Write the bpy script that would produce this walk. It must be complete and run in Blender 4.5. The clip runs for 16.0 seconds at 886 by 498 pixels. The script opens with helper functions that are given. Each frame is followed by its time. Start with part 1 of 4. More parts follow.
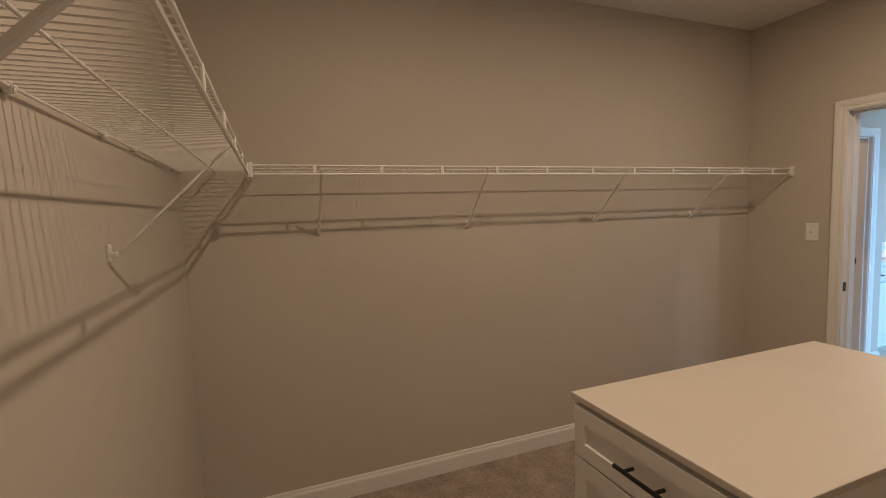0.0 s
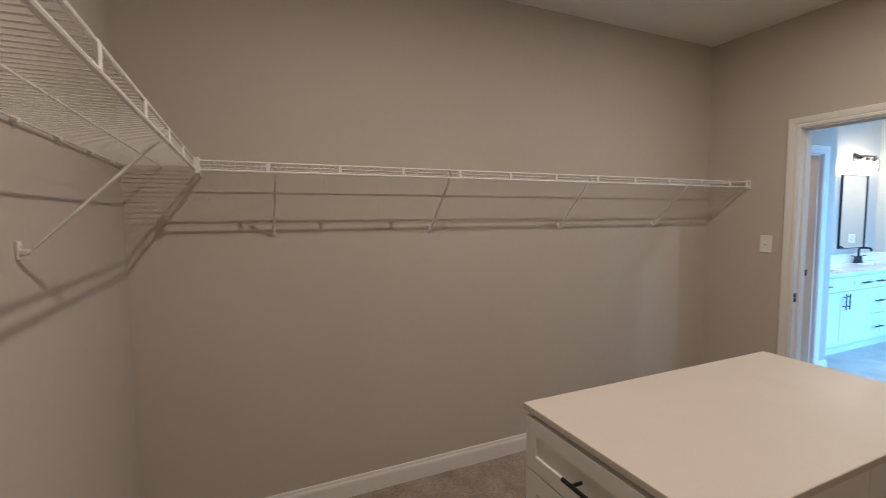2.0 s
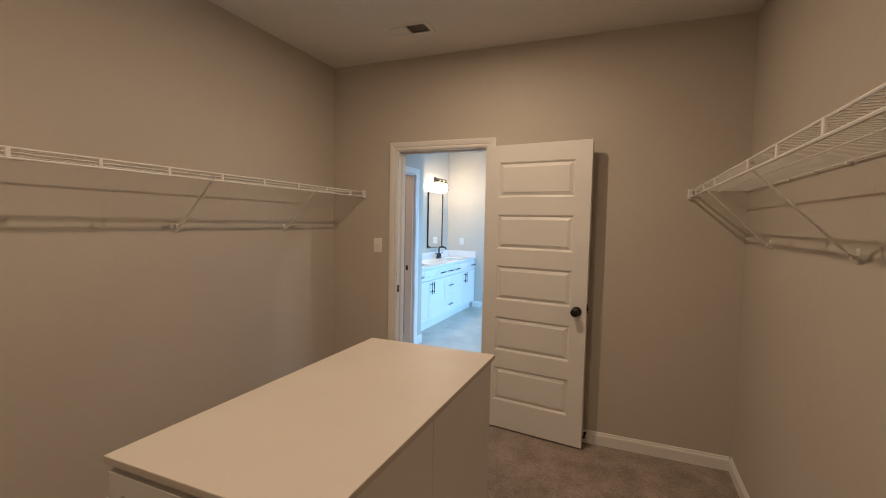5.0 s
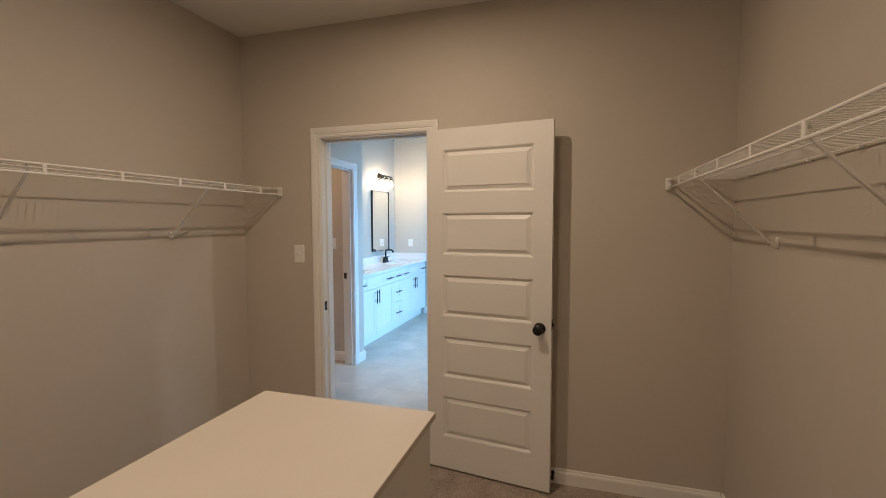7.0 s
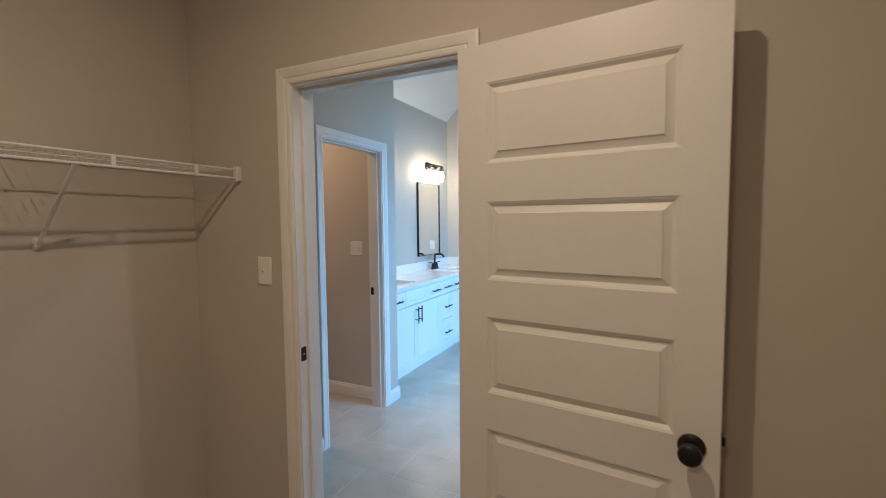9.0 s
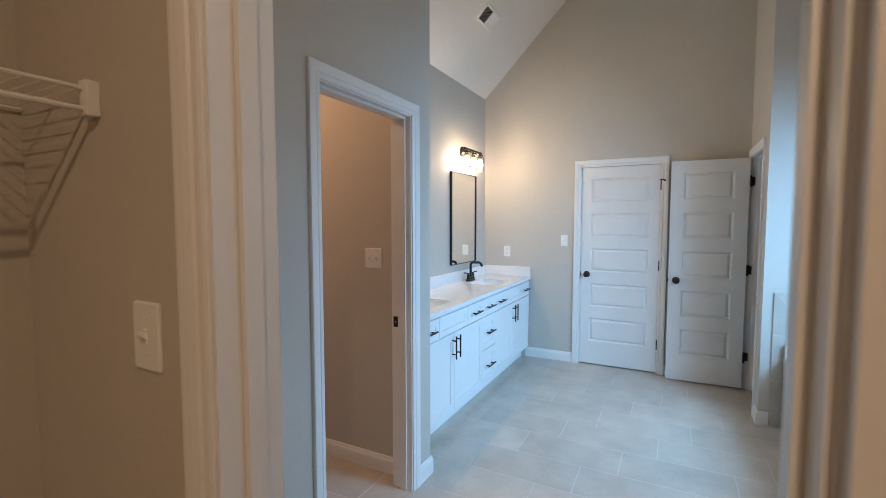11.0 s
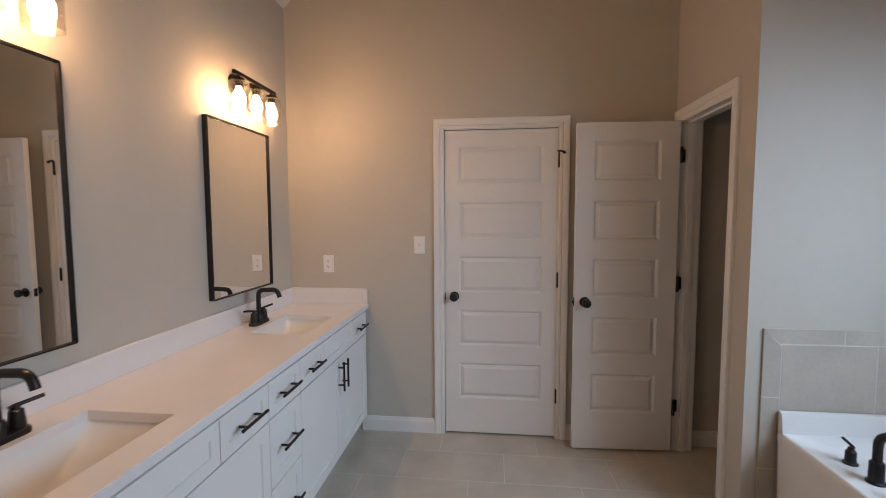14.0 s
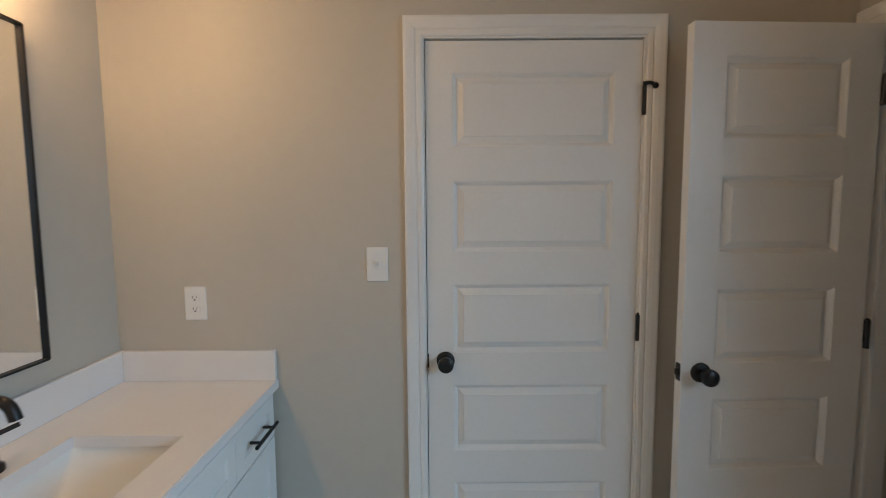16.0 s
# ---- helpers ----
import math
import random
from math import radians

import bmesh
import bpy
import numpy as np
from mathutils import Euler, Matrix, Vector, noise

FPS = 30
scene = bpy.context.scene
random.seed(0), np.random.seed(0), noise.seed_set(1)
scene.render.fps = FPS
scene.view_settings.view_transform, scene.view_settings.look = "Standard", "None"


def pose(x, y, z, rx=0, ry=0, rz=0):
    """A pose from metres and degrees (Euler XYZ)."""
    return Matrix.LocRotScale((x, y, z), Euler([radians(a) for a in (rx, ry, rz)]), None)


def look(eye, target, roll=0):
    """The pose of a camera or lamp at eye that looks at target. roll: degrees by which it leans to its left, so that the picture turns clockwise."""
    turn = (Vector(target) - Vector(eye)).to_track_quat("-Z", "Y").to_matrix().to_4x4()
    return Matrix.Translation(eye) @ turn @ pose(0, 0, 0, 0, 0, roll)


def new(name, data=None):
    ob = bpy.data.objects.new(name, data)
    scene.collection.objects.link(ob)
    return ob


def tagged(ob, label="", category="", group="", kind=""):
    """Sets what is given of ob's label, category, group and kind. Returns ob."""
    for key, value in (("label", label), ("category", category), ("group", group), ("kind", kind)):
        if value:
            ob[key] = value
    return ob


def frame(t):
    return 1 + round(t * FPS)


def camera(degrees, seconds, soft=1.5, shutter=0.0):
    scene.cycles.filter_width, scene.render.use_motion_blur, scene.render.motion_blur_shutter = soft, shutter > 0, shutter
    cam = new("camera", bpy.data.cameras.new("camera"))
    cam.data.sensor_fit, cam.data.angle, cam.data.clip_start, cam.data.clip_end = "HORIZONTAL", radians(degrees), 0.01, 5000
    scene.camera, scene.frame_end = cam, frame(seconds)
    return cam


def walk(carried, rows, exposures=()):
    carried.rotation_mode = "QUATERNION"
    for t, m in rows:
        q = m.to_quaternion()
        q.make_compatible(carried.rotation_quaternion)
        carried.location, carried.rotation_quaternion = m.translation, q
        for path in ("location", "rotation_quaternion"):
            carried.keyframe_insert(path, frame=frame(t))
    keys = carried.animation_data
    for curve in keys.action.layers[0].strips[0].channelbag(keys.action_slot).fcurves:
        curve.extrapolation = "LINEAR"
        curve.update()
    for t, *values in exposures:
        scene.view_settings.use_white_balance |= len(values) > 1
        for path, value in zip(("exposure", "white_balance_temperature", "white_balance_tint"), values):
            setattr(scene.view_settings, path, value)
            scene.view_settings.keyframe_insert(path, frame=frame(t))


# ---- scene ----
cam = camera(89.8, 16.0, 0.5, 0.3)
PATH = [
    (0, (0.082, 0.1, 1.501), (0.791, 1.963, 1.337), -1.9),
    (0.5, (0.088, 0.103, 1.501), (0.729, 1.991, 1.345), -1.6),
    (1, (0.106, 0.107, 1.502), (0.718, 2.005, 1.35), -1.3),
    (1.5, (0.13, 0.115, 1.499), (0.778, 2.001, 1.356), -1.0),
    (2, (0.159, 0.121, 1.499), (0.979, 1.939, 1.35), -0.4),
    (2.5, (0.189, 0.122, 1.5), (1.237, 1.818, 1.344), -0.0),
    (3, (0.221, 0.12, 1.498), (1.499, 1.651, 1.341), 0.4),
    (3.5, (0.249, 0.105, 1.499), (1.744, 1.425, 1.349), 0.5),
    (4, (0.269, 0.091, 1.506), (1.93, 1.195, 1.357), 0.8),
    (4.5, (0.28, 0.093, 1.501), (2.054, 1.007, 1.362), 0.9),
    (5, (0.29, 0.11, 1.494), (2.135, 0.874, 1.371), 1.2),
    (5.2, (0.296, 0.126, 1.485), (2.162, 0.837, 1.371), 1.1),
    (7.3, (1.024, 0.253, 1.508), (2.937, 0.825, 1.386), -0.2),
    (7.5, (1.138, 0.285, 1.51), (3.05, 0.86, 1.393), -0.3),
    (8, (1.458, 0.324, 1.518), (3.357, 0.939, 1.395), -0.6),
    (8.5, (1.763, 0.383, 1.521), (3.612, 1.136, 1.392), -0.6),
    (9, (2.04, 0.494, 1.497), (3.844, 1.346, 1.369), -0.5),
    (9.2, (2.155, 0.543, 1.504), (3.938, 1.44, 1.375), -0.6),
    (11.3, (3.103, 1.261, 1.48), (4.875, 2.179, 1.355), 0.0),
    (11.5, (3.194, 1.302, 1.476), (5.002, 2.148, 1.349), -0.1),
    (12, (3.465, 1.397, 1.487), (5.345, 2.066, 1.355), -0.1),
    (12.5, (3.754, 1.49, 1.469), (5.683, 2.001, 1.329), -0.3),
    (13, (4.092, 1.584, 1.472), (6.054, 1.949, 1.33), -0.2),
    (13.5, (4.452, 1.643, 1.466), (6.427, 1.919, 1.319), -0.3),
    (14, (4.792, 1.713, 1.47), (6.775, 1.935, 1.326), -0.2),
    (14.5, (5.124, 1.825, 1.472), (7.114, 1.97, 1.327), -0.2),
    (15, (5.463, 1.898, 1.46), (7.457, 1.971, 1.316), -0.3),
    (15.5, (5.831, 1.914, 1.465), (7.823, 1.960, 1.323), -0.4),
    (16, (6.191, 1.975, 1.465), (8.183, 1.970, 1.296), -0.4),
]
EXPOSURES = [
    (0.0, 0.38, 5700, 12), (0.5, 0.63, 5300, 7), (1.5, 0.64, 5000, 8), (2.0, 0.64, 4750, 8), (2.5, 0.64, 5450, 11), (3.0, 0.46, 5880, 13),
    (4.0, 0.37, 5800, 12), (5.0, 0.40, 5700, 12), (7.5, 0.44, 5500, 10), (8.0, 0.43, 5500, 10), (8.5, 0.37, 5550, 9), (9.0, 0.23, 5450, 9), (11.4, -0.02, 6600, 20),
    (12.5, -0.31, 7900, 30), (13.5, -0.69, 8800, 36), (14.5, -0.87, 9850, 40), (16.0, -0.90, 8150, 23),
]
walk(cam, [(t, look(eye, target, roll)) for t, eye, target, roll in PATH], EXPOSURES)

# ---- daylight ----
world = bpy.data.worlds.new("sky")
scene.world = world
world.use_nodes = True
wn = world.node_tree
sky = wn.nodes.new("ShaderNodeTexSky")
sky.sky_type, sky.sun_disc = "NISHITA", False
sky.sun_elevation, sky.sun_rotation = radians(40), radians(150)
wn.links.new(sky.outputs[0], wn.nodes["Background"].inputs[0])
wn.nodes["Background"].inputs[1].default_value = 0.12


def area_lamp(name, m, sx, sy, watts, colour, shape="RECTANGLE"):
    data = bpy.data.lights.new(name, "AREA")
    data.shape, data.size, data.size_y, data.energy, data.color = shape, sx, sy, watts, colour
    ob = new(name, data)
    ob.matrix_world = m
    return ob


WARM = (1.0, 0.70, 0.42)
BULB = (1.0, 0.755, 0.45)
WIN_X0, WIN_X1, WIN_Z0, WIN_Z1 = 4.85, 6.35, 1.25, 2.50
# sky light in the opening of the window over the tub
mid = Vector(((WIN_X0 + WIN_X1) / 2, -0.655, (WIN_Z0 + WIN_Z1) / 2))
day = area_lamp("window_daylight", look(mid, mid + Vector((0.40, 1, -0.72))), WIN_X1 - WIN_X0 - 0.12, WIN_Z1 - WIN_Z0 - 0.12, 63, (0.285, 0.635, 1.0))
day.data.spread = radians(111)
CLOSET_LAMPS = [(0.72, 0.89), (2.36, 0.95)]
for lx, ly in CLOSET_LAMPS:
    area_lamp("closet_downlight", pose(lx, ly, 2.708), 0.045, 0.045, 11.3, WARM, "DISK")
area_lamp("toilet_room_downlight", pose(4.46, 3.42, 2.708), 0.085, 0.085, 10.0, (1.0, 0.60, 0.32), "DISK")
# recessed light in the sloped ceiling near the closet door
BATH_LAMP = pose(4.40, -0.35, 3.10, 45, 0, 0)
area_lamp("bath_downlight", BATH_LAMP @ Matrix.Translation((0, 0, -0.03)), 0.10, 0.10, 6.5, (1.0, 0.84, 0.66), "DISK")
BULB_STRENGTH = 146.0


# ---- materials ----
def mat(name, base, rough=0.5, metal=0.0, grain=0.0, scale=40.0, bump=0.0, bump_scale=200.0, stain=0.0, stain_scale=2.0,
        vary=0.0, coat=0.0, spec=0.5, rough_var=0.0):
    m = bpy.data.materials.new(name)
    m.use_nodes = True
    nt = m.node_tree
    b = nt.nodes["Principled BSDF"]
    b.inputs["Base Color"].default_value = (*base, 1)
    b.inputs["Roughness"].default_value = rough
    b.inputs["Metallic"].default_value = metal
    b.inputs["Coat Weight"].default_value = coat
    b.inputs["Specular IOR Level"].default_value = spec
    co = nt.nodes.new("ShaderNodeTexCoord")
    geo = nt.nodes.new("ShaderNodeNewGeometry")
    colour = None

    def tex(sc, detail=4.0):
        n = nt.nodes.new("ShaderNodeTexNoise")
        n.inputs["Scale"].default_value = sc
        n.inputs["Detail"].default_value = detail
        nt.links.new(geo.outputs["Position"], n.inputs["Vector"])
        return n

    def scaled(src, amount, prev):
        mr = nt.nodes.new("ShaderNodeMapRange")
        mr.inputs[1].default_value, mr.inputs[2].default_value = 0.3, 0.7
        mr.inputs[3].default_value, mr.inputs[4].default_value = 1 - amount, 1 + amount
        nt.links.new(src, mr.inputs[0])
        mx = nt.nodes.new("ShaderNodeVectorMath")
        mx.operation = "SCALE"
        if prev is None:
            mx.inputs[0].default_value = base
        else:
            nt.links.new(prev, mx.inputs[0])
        nt.links.new(mr.outputs[0], mx.inputs["Scale"])
        return mx.outputs[0]

    if grain:
        colour = scaled(tex(scale).outputs[0], grain, colour)
    if stain:
        colour = scaled(tex(stain_scale, 3.0).outputs[0], stain, colour)
    if vary:
        oi = nt.nodes.new("ShaderNodeObjectInfo")
        mr = nt.nodes.new("ShaderNodeMapRange")
        mr.inputs[3].default_value, mr.inputs[4].default_value = 0.3, 0.7
        nt.links.new(oi.outputs["Random"], mr.inputs[0])
        colour = scaled(mr.outputs[0], vary, colour)
    if colour is not None:
        nt.links.new(colour, b.inputs["Base Color"])
    if rough_var:
        mr = nt.nodes.new("ShaderNodeMapRange")
        mr.inputs[1].default_value, mr.inputs[2].default_value = 0.3, 0.7
        mr.inputs[3].default_value, mr.inputs[4].default_value = rough - rough_var, rough + rough_var
        nt.links.new(tex(6.0).outputs[0], mr.inputs[0])
        nt.links.new(mr.outputs[0], b.inputs["Roughness"])
    if bump:
        bp = nt.nodes.new("ShaderNodeBump")
        bp.inputs["Strength"].default_value = 1.0
        bp.inputs["Distance"].default_value = bump
        nt.links.new(tex(bump_scale, 3.0).outputs[0], bp.inputs["Height"])
        nt.links.new(bp.outputs[0], b.inputs["Normal"])
    return m


def glass_mat(name):
    m = bpy.data.materials.new(name)
    m.use_nodes = True
    nt = m.node_tree
    nt.nodes.remove(nt.nodes["Principled BSDF"])
    out = nt.nodes["Material Output"]
    tr = nt.nodes.new("ShaderNodeBsdfTransparent")
    tr.inputs[0].default_value = (0.985, 0.985, 0.985, 1)
    gl = nt.nodes.new("ShaderNodeBsdfGlossy")
    gl.inputs["Roughness"].default_value = 0.03
    fr = nt.nodes.new("ShaderNodeLayerWeight")
    fr.inputs[0].default_value = 0.25
    mx = nt.nodes.new("ShaderNodeMixShader")
    mr = nt.nodes.new("ShaderNodeMapRange")
    mr.inputs[3].default_value, mr.inputs[4].default_value = 0.05, 0.8
    nt.links.new(fr.outputs["Facing"], mr.inputs[0])
    nt.links.new(mr.outputs[0], mx.inputs[0])
    nt.links.new(tr.outputs[0], mx.inputs[1])
    nt.links.new(gl.outputs[0], mx.inputs[2])
    nt.links.new(mx.outputs[0], out.inputs[0])
    return m


def glow_mat(name, colour, strength):
    m = bpy.data.materials.new(name)
    m.use_nodes = True
    b = m.node_tree.nodes["Principled BSDF"]
    b.inputs["Base Color"].default_value = (0.9, 0.9, 0.9, 1)
    b.inputs["Emission Color"].default_value = (*colour, 1)
    b.inputs["Emission Strength"].default_value = strength
    return m


M_WALL = mat("greige_wall_paint", (0.55, 0.505, 0.44), 0.62, grain=0.012, scale=25, stain=0.025, stain_scale=1.3, bump=0.0005, bump_scale=160, spec=0.3)
M_CEIL = mat("white_ceiling_paint", (0.76, 0.74, 0.70), 0.8, grain=0.012, scale=30, stain=0.02, bump=0.0006, bump_scale=140, spec=0.2)
M_TRIM = mat("white_trim_paint", (0.80, 0.785, 0.755), 0.34, grain=0.01, scale=60, stain=0.015, stain_scale=3, bump=0.00012, bump_scale=260)
M_DOOR = mat("white_door_paint", (0.79, 0.775, 0.745), 0.4, grain=0.012, scale=70, stain=0.02, stain_scale=3, bump=0.00015, bump_scale=180)
M_CAB = mat("white_cabinet_lacquer", (0.80, 0.79, 0.765), 0.32, grain=0.008, scale=60, stain=0.012, stain_scale=4, bump=0.00006, bump_scale=200)
M_TOP = mat("white_quartz", (0.80, 0.775, 0.76), 0.2, grain=0.02, scale=220, stain=0.015, stain_scale=5, rough_var=0.04)
M_ISLE_TOP = mat("cream_laminate_top", (0.63, 0.578, 0.515), 0.42, grain=0.015, scale=180, stain=0.015, stain_scale=4, rough_var=0.05)
M_PORC = mat("white_porcelain", (0.82, 0.82, 0.80), 0.08, coat=0.4, stain=0.01, stain_scale=6)
M_ACRYL = mat("white_acrylic", (0.80, 0.81, 0.80), 0.16, coat=0.3, stain=0.012, stain_scale=5, rough_var=0.03)
M_BLACK = mat("matte_black_metal", (0.011, 0.010, 0.010), 0.40, metal=0.2, grain=0.1, scale=90, stain=0.15, stain_scale=20, rough_var=0.06)
M_BRONZE = mat("dark_bronze_metal", (0.03, 0.022, 0.017), 0.4, metal=0.7, grain=0.1, scale=90, stain=0.2, stain_scale=20)
M_STEEL = mat("satin_steel", (0.5, 0.48, 0.45), 0.3, metal=1.0, grain=0.05, scale=100)
M_PLATE = mat("white_plate_plastic", (0.82, 0.81, 0.78), 0.3, stain=0.01)
# painted shade of the outlet slots, and the door stop's dark rubber
M_SLOT_RUBBER = mat("slot_shade_and_rubber", (0.03, 0.03, 0.03), 0.6)
M_WIRE = mat("white_vinyl_wire", (0.79, 0.775, 0.75), 0.36, grain=0.02)
M_CARPET = mat("beige_carpet", (0.36, 0.30, 0.255), 0.95, grain=0.20, scale=85, stain=0.20, stain_scale=7, bump=0.005, bump_scale=170, spec=0.1)
M_TILE = mat("greige_porcelain_tile", (0.50, 0.447, 0.380), 0.34, grain=0.04, scale=60, stain=0.12, stain_scale=4.5, vary=0.06, bump=0.00015, bump_scale=120, rough_var=0.05)
M_GROUT = mat("light_grout", (0.64, 0.61, 0.565), 0.85, grain=0.06, scale=120, bump=0.0004, bump_scale=300)
M_MIRROR = mat("silvered_mirror", (0.93, 0.94, 0.93), 0.0, metal=1.0)
M_GLASS = glass_mat("clear_glass")
M_BULB = glow_mat("lit_bulb", BULB, BULB_STRENGTH)
M_DIFF = glow_mat("lit_diffuser", WARM, 6.0)
M_DUCT_SHADE = mat("duct_shade", (0.05, 0.045, 0.04), 0.8)


# ---- mesh helpers ----
def mesh_of(name, bm, material):
    bmesh.ops.recalc_face_normals(bm, faces=bm.faces[:])
    me = bpy.data.meshes.new(name)
    bm.to_mesh(me)
    bm.free()
    me.materials.append(material)
    return me


def part(name, bm, material, parent, label="", smooth=False):
    """Links a bmesh, in its parent's own space, as one mesh under it."""
    me = mesh_of(name, bm, material)
    if smooth:
        me.shade_smooth()
        me.set_sharp_from_angle(angle=radians(40))
    ob = new(name, me)
    ob.parent = parent
    return tagged(ob, label)


def thing(name, m, label, category, group="", kind=""):
    ob = new(name)
    ob.empty_display_size = 0.1
    ob.matrix_world = m
    return tagged(ob, label, category, group, kind)


def struct(name, bm, material, label, category="", smooth=False):
    me = mesh_of(name, bm, material)
    if smooth:
        me.shade_smooth()
        me.set_sharp_from_angle(angle=radians(40))
    return tagged(new(name, me), label, category or name.split("_")[0], kind="structure")


def box(bm, x0, y0, z0, x1, y1, z1, bevel=0.0, seg=2):
    vs = [bm.verts.new((x, y, z)) for x in (x0, x1) for y in (y0, y1) for z in (z0, z1)]
    fs = [bm.faces.new([vs[i] for i in q]) for q in
          ((0, 1, 3, 2), (4, 6, 7, 5), (0, 4, 5, 1), (2, 3, 7, 6), (0, 2, 6, 4), (1, 5, 7, 3))]
    if bevel:
        es = list({e for f in fs for e in f.edges})
        bmesh.ops.bevel(bm, geom=es, offset=bevel, segments=seg, affect="EDGES", profile=0.6)
    return bm


def boxes(*rows, bevel=0.0):
    bm = bmesh.new()
    for r in rows:
        box(bm, *r, bevel=bevel)
    return bm


def tube(bm, points, r, seg=10, caps=True, radii=None):
    """A round bar along points."""
    pts = [Vector(p) for p in points]
    rings = []
    side = None
    for i, p in enumerate(pts):
        a = pts[max(i - 1, 0)]
        b = pts[min(i + 1, len(pts) - 1)]
        d = (b - a).normalized()
        if side is None:
            side = d.orthogonal().normalized()
        side = (side - d * side.dot(d)).normalized()
        up = d.cross(side)
        rr = radii[i] if radii else r
        rings.append([bm.verts.new(p + (side * math.cos(k * math.tau / seg) + up * math.sin(k * math.tau / seg)) * rr) for k in range(seg)])
    for a, b in zip(rings, rings[1:]):
        for k in range(seg):
            bm.faces.new((a[k], a[(k + 1) % seg], b[(k + 1) % seg], b[k]))
    if caps:
        bm.faces.new(rings[0])
        bm.faces.new(rings[-1])
    return bm


def bent(points, radius, steps=6):
    """Points with each inner corner rounded off."""
    pts = [Vector(p) for p in points]
    out = [pts[0]]
    for a, b, c in zip(pts, pts[1:], pts[2:]):
        u, v = (a - b).normalized(), (c - b).normalized()
        p, q = b + u * radius, b + v * radius
        for i in range(steps + 1):
            f = i / steps
            out.append(p.lerp(b, f).lerp(b.lerp(q, f), f))
    out.append(pts[-1])
    return out


def lathe(bm, profile, m, seg=24):
    """Turns (radius, height) rows round the z axis of m; closed at radius 0."""
    rings = []
    for r, h in profile:
        if r <= 1e-6:
            rings.append([bm.verts.new(m @ Vector((0, 0, h)))])
        else:
            rings.append([bm.verts.new(m @ Vector((r * math.cos(k * math.tau / seg), r * math.sin(k * math.tau / seg), h))) for k in range(seg)])
    for a, b in zip(rings, rings[1:]):
        for k in range(seg):
            if len(a) == 1 and len(b) == 1:
                break
            if len(a) == 1:
                bm.faces.new((a[0], b[k], b[(k + 1) % seg]))
            elif len(b) == 1:
                bm.faces.new((a[k], a[(k + 1) % seg], b[0]))
            else:
                bm.faces.new((a[k], a[(k + 1) % seg], b[(k + 1) % seg], b[k]))
    return bm


def loft(bm, rings, close=True, cap0=False, cap1=False):
    vr = [[bm.verts.new(p) for p in ring] for ring in rings]
    n = len(vr[0])
    for a, b in zip(vr, vr[1:]):
        for k in range(n if close else n - 1):
            bm.faces.new((a[k], a[(k + 1) % n], b[(k + 1) % n], b[k]))
    if cap0:
        bm.faces.new(vr[0])
    if cap1:
        bm.faces.new(vr[-1])
    return vr


# ---- the plan ----
CL_X0, CL_X1, CL_Y0, CL_Y1, CL_H = -0.30, 3.41, -0.535, 2.405, 2.74
DIV_X = 3.53
FAR_X, VAN_Y, TOI_Y, END_X = 7.71, 3.10, 2.42, 5.204
SOUTH_Y, TUB_X, LIN_Y = -0.60, 6.86, 0.595
RIDGE_Y, RIDGE_Z, EAVE_Z = 1.25, 4.70, 2.85
D1 = (1.057, 1.811)
D2 = (4.304, 5.011)
D3 = (1.284, 2.045)
D4 = (7.045, 7.650)
HEAD = 2.052



def roof(y):
    return EAVE_Z + (VAN_Y - y if y > RIDGE_Y else y - SOUTH_Y)


def under_roof(bm, x0, x1, y0, y1, z0):
    """The part of a wall from z0 up to the vaulted ceiling."""
    top = [(y1, roof(y1) + 0.06)] + ([(RIDGE_Y, RIDGE_Z + 0.06)] if y0 < RIDGE_Y < y1 else []) + [(y0, roof(y0) + 0.06)]
    loft(bm, [[(x, y, z) for y, z in [(y0, z0), (y1, z0)] + top] for x in (x0, x1)], True, True, True)
    return bm


struct("wall_closet_north", boxes((-0.42, CL_Y1, -0.1, CL_X1, 2.525, 2.84)), M_WALL, "greige painted closet wall", "wall")
struct("wall_closet_west", boxes((-0.42, CL_Y0, -0.1, CL_X0, CL_Y1, 2.84)), M_WALL, "greige painted closet wall", "wall")
struct("wall_closet_south", boxes((-0.42, -0.655, -0.1, CL_X1, CL_Y0, 2.84)), M_WALL, "greige painted closet wall", "wall")
struct("wall_closet_bath", under_roof(boxes((CL_X1, -0.72, -0.1, DIV_X, D1[0], 2.84), (CL_X1, D1[1], -0.1, DIV_X, 4.1, 2.84),
                                            (CL_X1, D1[0], HEAD, DIV_X, D1[1], 2.84)), CL_X1, DIV_X, SOUTH_Y, VAN_Y, 2.84), M_WALL, "greige painted wall between closet and bathroom", "wall")
struct("wall_toilet_room", boxes((DIV_X, TOI_Y, -0.1, D2[0], 2.54, 3.62), (D2[1], TOI_Y, -0.1, END_X, 2.54, 3.62),
                                 (D2[0], TOI_Y, HEAD, D2[1], 2.54, 3.62)), M_WALL, "greige painted wall of the toilet room", "wall")
struct("wall_partition", boxes((5.09, 2.54, -0.1, END_X, 4.1, 3.62)), M_WALL, "greige painted partition beside the vanity", "wall")
struct("wall_toilet_north", boxes((DIV_X, 4.1, -0.1, END_X, 4.22, 3.0)), M_WALL, "greige painted toilet room wall", "wall")
struct("wall_vanity", boxes((END_X, VAN_Y, -0.1, FAR_X, VAN_Y + 0.12, 3.0)), M_WALL, "greige painted wall behind the vanity", "wall")
